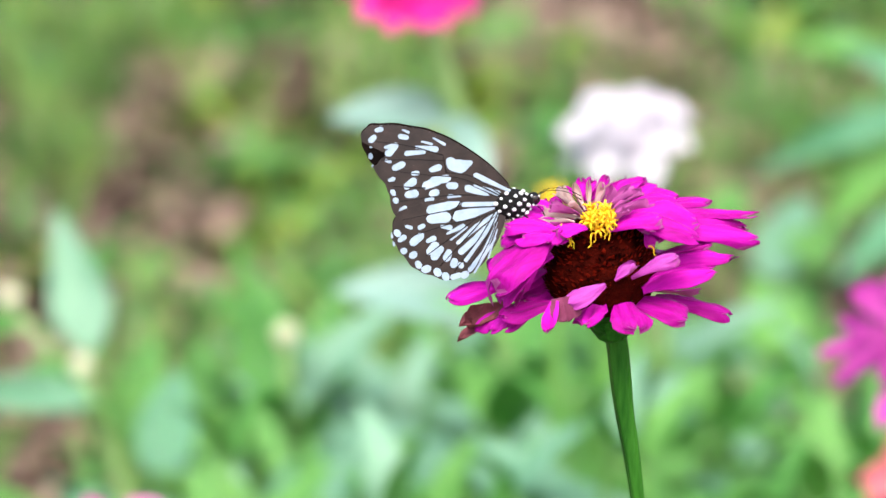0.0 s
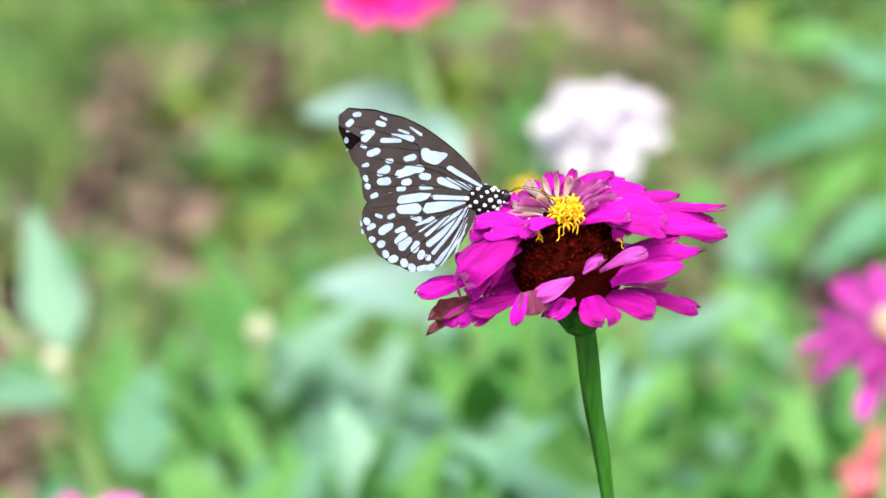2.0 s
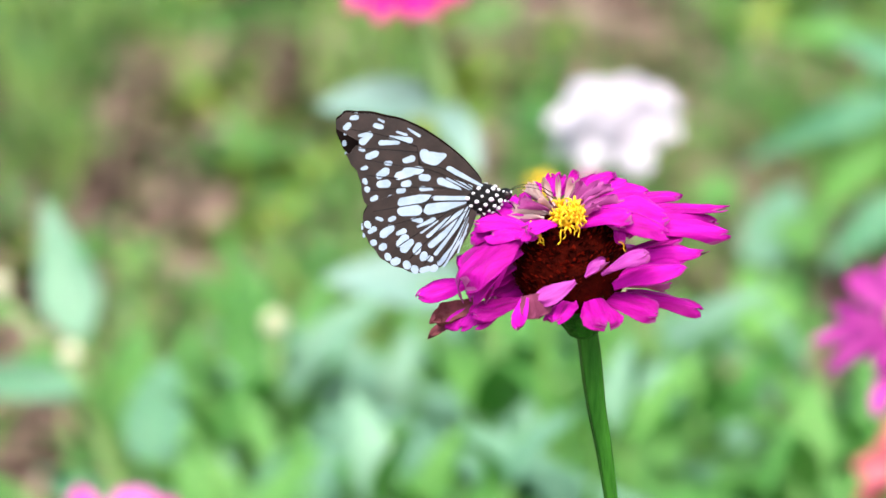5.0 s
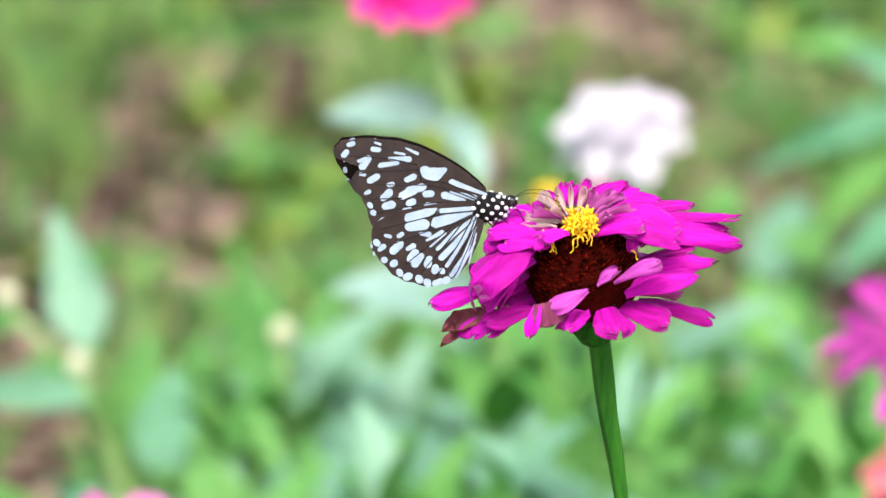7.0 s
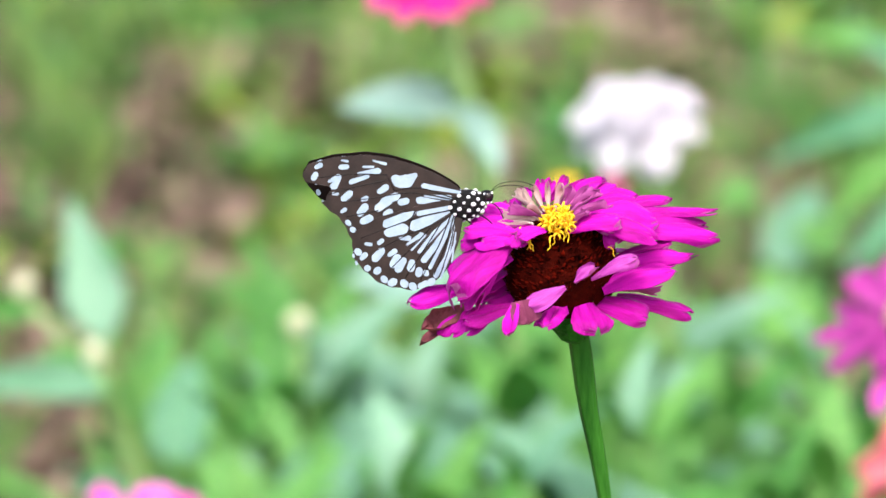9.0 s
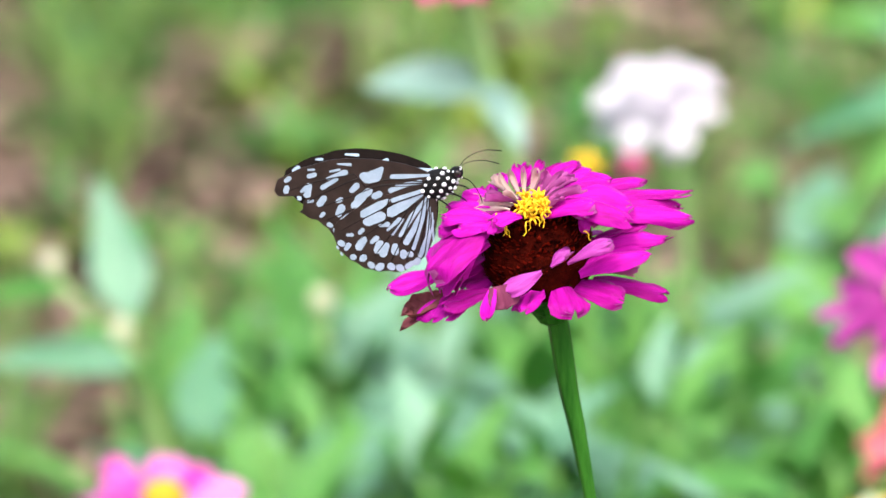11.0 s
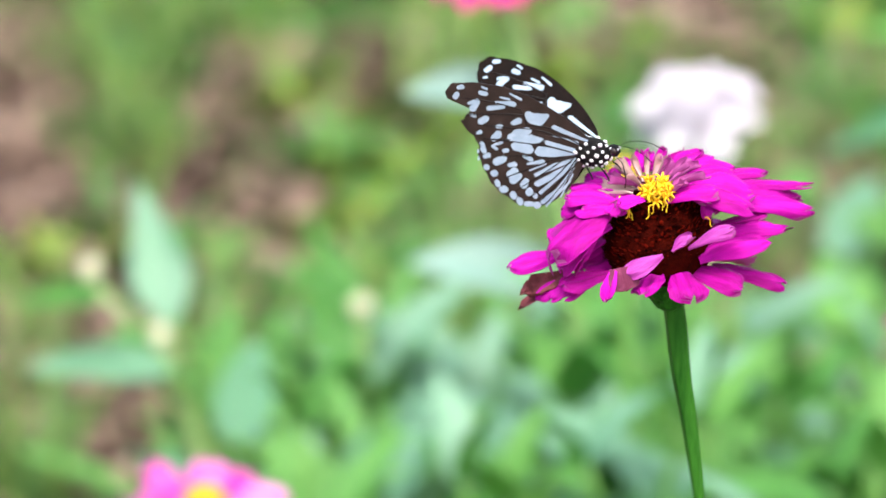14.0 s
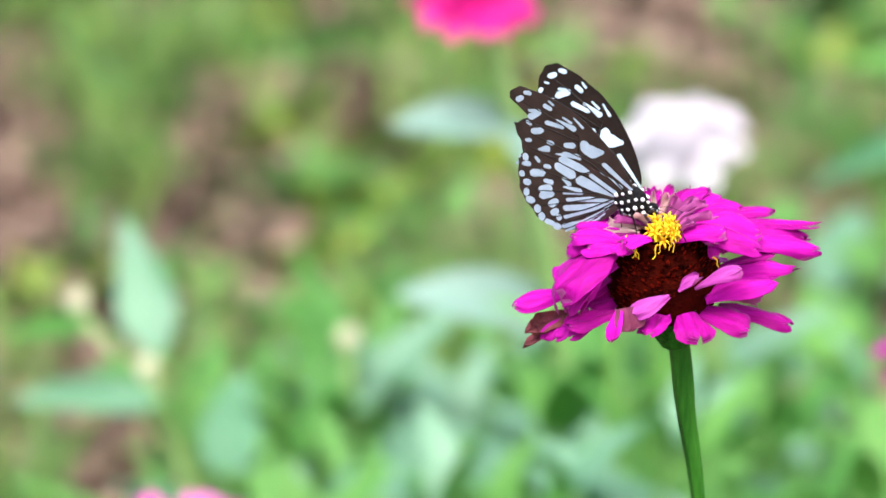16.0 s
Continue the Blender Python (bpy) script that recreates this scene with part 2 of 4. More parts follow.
# Clumps of broad-leaved weeds: x, y.
WEEDS = [(-0.30, 3.60), (-0.29, 3.42), (-0.22, 3.31), (-0.15, 3.77), (-0.11, 3.83), (-0.11, 3.33), (-0.08, 3.35), (0.27, 3.26), (0.09, 3.77), (0.32, 3.79), (0.26, 3.57),
         (-0.29, 3.88), (-0.35, 3.79), (0.13, 3.60), (0.36, 3.60), (-0.22, 3.20), (0.17, 3.28), (-0.03, 3.28), (0.20, 3.42), (-0.25, 3.14), (-0.08, 2.98), (-0.27, 2.84), (-0.19, 3.03),
         (-0.055, 3.16), (-0.02, 3.20), (0.10, 3.44), (0.22, 3.50), (0.30, 3.48), (-0.05, 2.87), (-0.02, 2.93)]
MORE = random.Random(88)
WEEDS += [(MORE.uniform(-0.42, 0.42), MORE.uniform(3.1, 4.3)) for _ in range(16)]
YELLOW_WEEDS = [(-0.16, 3.55), (-0.11, 3.49), (-0.07, 3.45), (-0.27, 3.85), (0.02, 3.60), (-0.19, 3.88), (0.0, 3.79), (0.25, 3.79), (-0.13, 3.17), (0.09, 3.57), (0.35, 3.75),
                (-0.31, 3.05), (-0.10, 3.12), (0.19, 3.70), (-0.06, 3.29), (0.06, 3.43), (0.15, 3.50), (0.02, 3.40)]


def build_grass():
    rng = random.Random(5)
    verts, faces = [], []
    made = 0
    while made < 4400:
        x, y = rng.uniform(-1.1, 1.1), rng.uniform(2.4, 5.2)
        bare = any((x - bx) ** 2 + ((y - by + 0.10) * 0.25) ** 2 < br * br for bx, by, br in BARE)
        dens = 1.8 * noise.noise((x * 9, y * 3.2, 7.7)) + 0.16
        if bare and rng.random() < 0.99 or rng.random() > 0.48 + 1.5 * dens:
            continue
        made += 1
        for k in range(4):
            h = rng.uniform(0.03, 0.11) * (1.2 if dens > 0.4 else 0.8)
            a, lean = rng.uniform(0, 6.28), rng.uniform(0.2, 1.1)
            w = rng.uniform(0.002, 0.006)
            dx, dy = math.cos(a), math.sin(a)
            px, py = x + rng.uniform(-.015, .015), y + rng.uniform(-.015, .015)
            n0 = len(verts)
            for u, ww in ((0, 1.0), (0.5, 0.9), (1, 0.1)):
                cx, cy = px + dx * lean * h * u * u, py + dy * lean * h * u * u
                cz = h * u * (1 - 0.25 * u * lean)
                verts += [(cx - dy * w * ww, cy + dx * w * ww, cz), (cx + dy * w * ww, cy - dx * w * ww, cz)]
            faces += [(n0, n0 + 1, n0 + 3, n0 + 2), (n0 + 2, n0 + 3, n0 + 5, n0 + 4)]
    for _ in range(9000):
        x, y = rng.uniform(-4, 4), rng.uniform(-3, 9)
        if abs(x) < 1.1 and 0.9 < y < 5.2:
            continue
        h, a, w = rng.uniform(0.03, 0.10), rng.uniform(0, 6.28), rng.uniform(0.003, 0.007)
        dx, dy = math.cos(a), math.sin(a)
        n0 = len(verts)
        for u, ww in ((0, 1.0), (0.5, 0.9), (1, 0.1)):
            cx, cy = x + dx * 0.6 * h * u * u, y + dy * 0.6 * h * u * u
            verts += [(cx - dy * w * ww, cy + dx * w * ww, h * u), (cx + dy * w * ww, cy - dx * w * ww, h * u)]
        faces += [(n0, n0 + 1, n0 + 3, n0 + 2), (n0 + 2, n0 + 3, n0 + 5, n0 + 4)]
    data = bpy.data.meshes.new("grass")
    data.from_pydata(verts, [], faces)
    ob = part("grass", data, M_GRASS, None)
    tagged(ob, "short yellow-green weeds and grass on the soil", "grass", kind="stuff")


def build_litter():
    rng = random.Random(9)
    verts, faces = [], []
    for k in range(6500):
        x, y = rng.uniform(-0.8, 0.8), rng.uniform(2.3, 4.6)
        if k % 3 == 0:
            bx, by, br = BARE[(k // 3) % len(BARE)]
            x, y = rng.gauss(bx, br * 0.6), rng.gauss(by, br * 2.0)
        s, a, tilt = rng.uniform(0.012, 0.038), rng.uniform(0, 6.28), rng.uniform(-0.6, 0.6)
        n0 = len(verts)
        for u, w in ((-1, 0.1), (-0.3, 0.5), (0.4, 0.45), (1, 0.05)):
            for v in (-1, 1):
                lx, ly, lz = u * s, v * w * s, 0.35 * s * u * u + 0.25 * s * tilt * v + 0.012
                verts.append((x + lx * math.cos(a) - ly * math.sin(a), y + lx * math.sin(a) + ly * math.cos(a), lz + 0.02 * rng.random()))
        for j in range(3):
            faces.append((n0 + 2 * j, n0 + 2 * j + 1, n0 + 2 * j + 3, n0 + 2 * j + 2))
    data = bpy.data.meshes.new("leaf_litter")
    data.from_pydata(verts, [], faces)
    ob = part("leaf_litter", data, M_LITTER, None)
    tagged(ob, "dry brown fallen leaves lying on the soil", "leaf litter", kind="stuff")


# ---- plants of the bed ----
LEAVES = [mesh_of(leaf_bm(1.0, w, d, f, s), "leaf") for w, d, f, s in
          ((0.30, 0.35, 0.25, 1), (0.36, 0.6, 0.3, 2), (0.33, 0.15, 0.35, 3), (0.27, 0.8, 0.2, 4), (0.42, 0.4, 0.25, 5))]
for data in LEAVES:
    data.materials.append(M_LEAF)
    data.materials.append(M_LEAF)
PALE_LEAVES = [d.copy() for d in LEAVES]
for data in PALE_LEAVES:
    data.materials[0] = M_LEAF_PALE
    data.materials[1] = M_LEAF_PALE
# The broad leaf again, in the colour with the sky's reflection painted in.
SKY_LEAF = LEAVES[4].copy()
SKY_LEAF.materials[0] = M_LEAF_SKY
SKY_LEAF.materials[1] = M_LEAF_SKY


def add_leaf(plant, foot, az, elev, length, pale=False, which=0, roll=0.0, label=""):
    """One leaf at a foot point of the plant, pointing to az (0 = +x), rising by elev degrees."""
    data = SKY_LEAF if pale == "sky" else (PALE_LEAVES if pale else LEAVES)[which % 5]
    ob = new("leaf", data)
    ob.parent = plant
    ob.matrix_basis = (Matrix.Translation(foot) @ pose(0, 0, 0, 0, 0, az) @ pose(0, 0, 0, 0, -elev, 0)
                       @ pose(0, 0, 0, roll, 0, 0) @ Matrix.Scale(length, 4))
    data.shade_smooth()
    return tagged(ob, label)


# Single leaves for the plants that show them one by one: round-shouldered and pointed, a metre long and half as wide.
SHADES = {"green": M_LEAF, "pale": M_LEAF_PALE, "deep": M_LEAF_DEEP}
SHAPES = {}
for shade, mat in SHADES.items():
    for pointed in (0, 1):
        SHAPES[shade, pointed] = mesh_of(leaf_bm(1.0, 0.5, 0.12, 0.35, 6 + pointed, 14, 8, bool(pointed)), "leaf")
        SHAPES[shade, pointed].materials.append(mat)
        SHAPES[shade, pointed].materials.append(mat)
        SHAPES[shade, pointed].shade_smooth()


def set_leaf(plant, foot, tip, width, shade, pointed):
    """A leaf from foot to tip (in the world), its face turned up and to the path, on a side shoot from the plant's stem."""
    base = plant.matrix_basis.translation
    foot, tip = Vector(foot) - base, Vector(tip) - base
    along = (tip - foot).normalized()
    out = Vector((0, -0.75, 0.66))
    face = (out - out.dot(along) * along).normalized()
    side = face.cross(along)
    long = (tip - foot).length
    m = Matrix((along * long, side * width / 0.5, face * long)).transposed().to_4x4()
    ob = new("leaf", SHAPES[shade, pointed])
    ob.parent = plant
    ob.matrix_basis = Matrix.Translation(foot) @ m
    low = Vector((0, 0, max(0.02, foot.z - 0.08)))
    add_stem(plant, [low, low.lerp(foot, 0.5) + Vector((0, 0, 0.004)), foot], 0.0022, 0.0014, M_LEAFSTEM)


def add_stem(plant, pts, r0, r1, mat=None):
    line = smooth_line(pts, 5)
    n = len(line) - 1
    part("stem", tube(bmesh.new(), line, [1.3 * (r0 + (r1 - r0) * k / n) for k in range(n + 1)], 8), mat or M_BGSTEM, plant)


def add_bloom(plant, at, radius, mat, centre_mat, seed, layers=3, count=13, tilt=(0, 0), droop=0.15, rise=14, centre=0.26, wide=0.52, uneven=0.09):
    """A double zinnia bloom: layers of ray petals round a domed centre."""
    rng = random.Random(seed)
    head = Matrix.Translation(at) @ pose(0, 0, 0, tilt[0], tilt[1], 0)
    for layer in range(layers):
        ln = radius * (1 - 0.2 * layer) * 0.86
        for k in range(count - layer):
            az = 360 * (k + 0.5 * (layer % 2)) / (count - layer) + rng.uniform(-6, 6)
            el = -8 + rise * layer + rng.uniform(-7, 7)
            bm = petal_bm(ln * rng.uniform(1 - uneven, 1 + uneven), radius * wide, droop + rng.uniform(-.05, .08), 0.1, rng.random() * 9, nu=7, nv=4)
            m = head @ pose(0, 0, 0.004 + 0.0035 * layer, 0, 0, az) @ pose(radius * 0.12, 0, 0, 0, -el, 0)
            part("petal", bm, [mat, mat], plant, m=m)
    r = radius * centre
    part("flower_centre", lathe([(r * 0.5, 0), (r * 0.95, r * 0.3), (r, r * 0.8), (r * 0.8, r * 1.25), (r * 0.4, r * 1.5), (0.0003, r * 1.55)],
                                16, 0.25, seed), centre_mat, plant, m=head @ Matrix.Translation((0, 0, 0.004)))
    part("calyx", lathe([(0.002, -0.012), (r * 0.7, -0.007), (r * 0.95, 0.0), (r * 0.8, 0.005)], 12, 0.1, seed), M_CALYX, plant, m=head)


def add_bud(plant, at, r, seed):
    part("flower_bud", lathe([(r * 0.3, -r), (r * 0.8, -r * 0.6), (r, 0), (r * 0.9, r * 0.6), (r * 0.5, r), (0.0004, r * 1.1)], 14, 0.2, seed),
         M_CREAM, plant, "pale cream flower bud", m=Matrix.Translation(at))


def leafy_plant(x, y, height, seed, pale=0.35, size=0.085, spread=0.05):
    """A zinnia without flowers: one stem, pairs of leaves crossing each other up the stem."""
    rng = random.Random(seed)
    plant = thing("zinnia_plant", pose(x, y, 0), "leafy green zinnia plant growing in the bed", "plant", "zinnia plants of the bed")
    tx, ty = rng.uniform(-spread, spread), rng.uniform(-spread, spread)
    add_stem(plant, [(0, 0, -0.03), (tx * 0.3, ty * 0.3, height * 0.5), (tx, ty, height)], 0.003, 0.002, M_LEAFSTEM)
    nodes = max(3, int(height / 0.045))
    turn = rng.uniform(0, 180)
    for k in range(nodes):
        u = (k + 1) / nodes
        foot = (tx * (0.3 * min(u * 2, 1) + 0.7 * max(0, 2 * u - 1)), ty * (0.3 * min(u * 2, 1) + 0.7 * max(0, 2 * u - 1)), height * u)
        for side in (0, 180):
            add_leaf(plant, foot, turn + side + rng.uniform(-15, 15), rng.uniform(10, 50) + 22 * (u > 0.9),
                     size * rng.uniform(0.75, 1.2) * (1 - 0.35 * (u > 0.9)), rng.random() < pale, rng.randrange(5), rng.uniform(-25, 25))
        turn += 90 + rng.uniform(-12, 12)
    return plant


def build_bed():
    # white bloom on a pale stem
    p = thing("white_zinnia", pose(0.155, 2.20, 0), "white zinnia in full bloom on a pale green stem", "flower", "zinnias in bloom")
    add_stem(p, [(0, 0, -0.03), (-0.006, 0, 0.2), (-0.013, -0.02, 0.31), (-0.023, -0.03, 0.374)], 0.004, 0.003)
    add_bloom(p, (-0.025, -0.03, 0.378), 0.036, M_WHITE, M_WHITE, 3, layers=5, count=8, tilt=(34, -4), rise=13, wide=0.50, centre=0.30, droop=0.3, uneven=0.42)
    add_leaf(p, (-0.01, 0, 0.24), 20, 25, 0.085, True, 2, 10)
    add_leaf(p, (-0.01, 0, 0.24), 200, 30, 0.08, False, 1)
    add_leaf(p, (-0.006, 0, 0.17), 110, 20, 0.09, False, 0)
    add_leaf(p, (-0.006, 0, 0.17), 290, 30, 0.09, True, 4)
    # hot pink bloom with two broad leaves, pale sky sheen painted into their colour
    p = thing("hot_pink_zinnia", pose(0.075, 2.17, 0), "hot pink zinnia with broad green leaves, pale sky sheen in their colour", "flower", "zinnias in bloom")
    add_stem(p, [(0, 0, -0.03), (-0.008, -0.01, 0.2), (-0.018, -0.02, 0.30), (-0.040, -0.05, 0.405), (-0.058, -0.07, 0.470)], 0.0055, 0.0045)
    add_bloom(p, (-0.061, -0.07, 0.474), 0.036, M_HOT, M_YELLOW, 8, layers=3, tilt=(8, 5), droop=0.3)
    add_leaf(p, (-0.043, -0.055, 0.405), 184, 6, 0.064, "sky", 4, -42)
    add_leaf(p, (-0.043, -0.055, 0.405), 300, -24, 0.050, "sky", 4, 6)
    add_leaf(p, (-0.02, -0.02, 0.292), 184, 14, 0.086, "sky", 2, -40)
    add_leaf(p, (-0.02, -0.02, 0.292), 10, 20, 0.08, False, 1, 20)
    # pink bloom with a yellow centre, low in the bed
    p = thing("pink_zinnia", pose(-0.105, 1.77, 0), "pink zinnia with a bright yellow centre", "flower", "zinnias in bloom")
    add_stem(p, [(0, 0, -0.03), (0, 0, 0.15), (-0.008, -0.02, 0.297)], 0.0045, 0.003)
    add_bloom(p, (-0.008, -0.02, 0.300), 0.044, M_PINK, M_GOLD, 12, layers=2, count=10, tilt=(4, 4), rise=24, centre=0.23, droop=0.06, wide=0.48, uneven=0.2)
    add_leaf(p, (0, 0, 0.2), 60, 30, 0.08, False, 1)
    add_leaf(p, (0, 0, 0.2), 240, 30, 0.08, False, 0)
    # magenta and coral blooms at the side of the bed
    p = thing("magenta_zinnia", pose(0.220, 1.75, 0), "magenta zinnia with a pale green-yellow centre", "flower", "zinnias in bloom")
    add_stem(p, [(0, 0, -0.03), (0, 0, 0.15), (0, -0.02, 0.401)], 0.0045, 0.003)
    add_bloom(p, (0, -0.02, 0.406), 0.040, M_PURPLE, M_CENTRE, 17, layers=2, count=11, tilt=(34, -18), rise=18, centre=0.22, droop=0.08, wide=0.25, uneven=0.2)
    add_leaf(p, (0, 0, 0.16), 30, 20, 0.08, False, 2)
    add_leaf(p, (0, 0, 0.16), 150, 20, 0.08, False, 1)
    p = thing("coral_zinnia", pose(0.259, 1.92, 0), "coral zinnia with a yellow centre", "flower", "zinnias in bloom")
    add_stem(p, [(0, 0, -0.03), (0, 0, 0.12), (-0.004, -0.02, 0.278)], 0.0045, 0.003)
    add_bloom(p, (-0.004, -0.02, 0.282), 0.040, M_CORAL, M_GOLD, 21, layers=3, count=11, tilt=(30, -10), wide=0.34, uneven=0.14)
    add_leaf(p, (0, 0, 0.16), 140, 30, 0.08, False, 2)
    p = thing("yellow_zinnia", pose(0.221, 1.85, 0), "yellow zinnia with a pale cream centre, low in the bed", "flower", "zinnias in bloom")
    add_stem(p, [(0, 0, -0.03), (0, 0, 0.12), (-0.002, -0.006, 0.259)], 0.004, 0.003)
    add_bloom(p, (-0.002, -0.006, 0.262), 0.018, M_YELLOW, M_CREAM, 27, layers=2, count=10, tilt=(10, -6), centre=0.4)
    add_leaf(p, (0, 0, 0.18), 60, 30, 0.07, False, 1)
    # small yellow and rose blooms far behind the main flower
    for x, y, z, mat, label in ((0.083, 2.0, 0.389, M_YELLOW, "small yellow zinnia behind the others"), (0.108, 2.03, 0.3805, M_ROSE, "small rose zinnia behind the others")):
        p = thing("small_zinnia", pose(x, y, 0), label, "flower", "zinnias in bloom")
        add_stem(p, [(0, 0, -0.03), (0, 0, 0.2), (-0.002, 0, z - 0.003)], 0.003, 0.0022, M_LEAFSTEM)
        add_bloom(p, (-0.002, 0, z), 0.009, mat, M_YELLOW, 31, layers=2, count=9)
        add_leaf(p, (0, 0, 0.22), 100, 30, 0.07, False, 2)
    # tall budding plant with one upright leaf
    p = thing("budding_zinnia", pose(-0.108, 2.2, 0), "budding zinnia with upright pale leaves on slanting stems", "plant", "zinnia plants of the bed")
    add_stem(p, [(0, 0, -0.03), (-0.006, 0, 0.08), (-0.036, 0, 0.179), (-0.045, 0, 0.209), (-0.055, -0.005, 0.238)], 0.0048, 0.0032)
    add_bud(p, (-0.056, -0.005, 0.245), 0.006, 1)
    add_stem(p, [(-0.036, 0, 0.179), (-0.07, 0.03, 0.235), (-0.097, 0.05, 0.260)], 0.002, 0.0018)
    add_bud(p, (-0.098, 0.05, 0.266), 0.0065, 2)
    for row in (((-0.158, 2.20, 0.250), (-0.179, 2.24, 0.322), 0.035, "pale", 1), ((-0.159, 2.19, 0.230), (-0.236, 2.16, 0.240), 0.023, "pale", 0),
                ((-0.202, 2.28, 0.244), (-0.251, 2.26, 0.244), 0.016, "green", 0), ((-0.145, 2.20, 0.198), (-0.125, 2.24, 0.251), 0.030, "green", 0),
                ((-0.168, 2.20, 0.231), (-0.197, 2.24, 0.235), 0.022, "green", 0)):
        set_leaf(p, *row)
    add_leaf(p, (-0.01, 0, 0.10), 320, 10, 0.09, False, 0, 20)
    add_leaf(p, (-0.01, 0, 0.10), 140, 30, 0.08, False, 2, 20)
    # broad leaves that stand out of the bed one by one
    for x, y, top, rows in (
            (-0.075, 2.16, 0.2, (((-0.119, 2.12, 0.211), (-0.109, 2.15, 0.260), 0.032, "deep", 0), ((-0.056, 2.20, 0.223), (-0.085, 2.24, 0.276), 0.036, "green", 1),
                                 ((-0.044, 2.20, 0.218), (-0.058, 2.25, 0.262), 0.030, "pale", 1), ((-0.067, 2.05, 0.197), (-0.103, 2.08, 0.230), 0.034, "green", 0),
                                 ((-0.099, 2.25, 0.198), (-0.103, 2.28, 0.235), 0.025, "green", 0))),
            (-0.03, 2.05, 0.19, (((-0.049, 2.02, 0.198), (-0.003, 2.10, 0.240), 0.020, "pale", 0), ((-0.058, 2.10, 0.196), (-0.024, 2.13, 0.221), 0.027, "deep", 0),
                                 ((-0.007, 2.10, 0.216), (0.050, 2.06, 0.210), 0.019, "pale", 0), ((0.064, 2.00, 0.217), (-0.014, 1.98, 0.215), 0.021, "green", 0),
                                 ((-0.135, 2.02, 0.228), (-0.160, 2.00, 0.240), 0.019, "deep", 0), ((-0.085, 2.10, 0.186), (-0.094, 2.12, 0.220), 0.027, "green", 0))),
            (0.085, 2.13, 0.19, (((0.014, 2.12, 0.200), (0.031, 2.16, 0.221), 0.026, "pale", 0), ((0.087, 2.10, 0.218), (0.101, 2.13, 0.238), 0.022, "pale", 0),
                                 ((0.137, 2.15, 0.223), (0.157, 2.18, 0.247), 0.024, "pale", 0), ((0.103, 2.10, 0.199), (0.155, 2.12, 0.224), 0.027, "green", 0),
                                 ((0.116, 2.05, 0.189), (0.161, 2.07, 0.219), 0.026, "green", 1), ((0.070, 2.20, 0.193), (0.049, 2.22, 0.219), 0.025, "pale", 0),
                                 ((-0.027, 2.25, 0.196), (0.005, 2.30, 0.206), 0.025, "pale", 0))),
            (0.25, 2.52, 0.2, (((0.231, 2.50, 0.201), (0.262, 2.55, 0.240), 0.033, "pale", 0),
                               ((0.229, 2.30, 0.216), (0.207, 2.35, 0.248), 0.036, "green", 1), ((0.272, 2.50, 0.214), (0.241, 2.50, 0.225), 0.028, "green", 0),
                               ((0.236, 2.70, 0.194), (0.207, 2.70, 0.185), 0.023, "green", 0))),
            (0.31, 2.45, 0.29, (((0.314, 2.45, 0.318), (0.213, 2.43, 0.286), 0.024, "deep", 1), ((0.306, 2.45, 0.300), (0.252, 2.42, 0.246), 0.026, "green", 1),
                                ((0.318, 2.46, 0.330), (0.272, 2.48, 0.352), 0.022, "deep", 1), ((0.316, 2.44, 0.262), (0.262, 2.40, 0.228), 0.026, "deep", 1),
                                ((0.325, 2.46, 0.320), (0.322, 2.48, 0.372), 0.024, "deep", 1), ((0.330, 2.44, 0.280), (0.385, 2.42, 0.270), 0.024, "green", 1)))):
        p = thing("zinnia_plant", pose(x, y, 0), "zinnia plant with broad upright leaves", "plant", "zinnia plants of the bed")
        add_stem(p, [(0, 0, -0.03), (0.003, 0, top * 0.5), (0.002, 0.004, top)], 0.004, 0.0028, M_LEAFSTEM)
        for row in rows:
            set_leaf(p, *row)
    p = thing("budding_zinnia", pose(-0.05, 2.22, 0), "budding zinnia with a round pale bud", "plant", "zinnia plants of the bed")
    add_stem(p, [(0, 0, -0.03), (0, 0, 0.14), (-0.004, -0.02, 0.254)], 0.004, 0.0025)
    add_bud(p, (-0.004, -0.02, 0.260), 0.007, 5)
    for az, el, z, ln, pale, roll in ((130, 62, 0.225, 0.085, 0, 0), (30, 40, 0.22, 0.085, 1, 20), (250, 20, 0.20, 0.09, 0, 0), (330, 25, 0.19, 0.09, 1, 20), (200, 20, 0.15, 0.09, 1, -20),
                                      (100, 50, 0.17, 0.09, 0, 0), (150, 66, 0.20, 0.10, 0, 0), (62, 60, 0.19, 0.10, 0, 0), (172, 52, 0.17, 0.09, 0, 0), (205, 60, 0.15, 0.10, 0, 0)):
        add_leaf(p, (0, -0.005, z), az, el, ln, bool(pale), int(az) % 5, roll)
    # leaf mass of the bed
    rng = random.Random(44)
    for k in range(84):
        x, y = rng.uniform(-0.09, 0.42), rng.uniform(1.92, 2.75)
        h = (0.94 - 0.312 * y) * rng.uniform(0.72, 1.0) - 0.03
        leafy_plant(x * (0.75 + 0.1 * y), y, max(h, 0.07), 100 + k, pale=0.0 if x > 0.16 and y < 2.15 else 0.3)
    for k in range(6):
        leafy_plant(rng.uniform(0.31, 0.46), rng.uniform(2.55, 3.1), rng.uniform(0.12, 0.24), 300 + k, pale=0.3)
    for k, (x, y, h) in enumerate(((0.035, 2.06, 0.29), (0.075, 2.0, 0.27), (0.10, 2.08, 0.28), (0.055, 1.96, 0.24))):
        leafy_plant(x, y, h, 500 + k, pale=0.0, size=0.09)
    for k in range(12):
        y = rng.uniform(2.2, 2.55)
        leafy_plant(rng.uniform(0.10, 0.34), y, (0.925 - 0.312 * y) * rng.uniform(0.88, 1.03), 600 + k, pale=0.2)
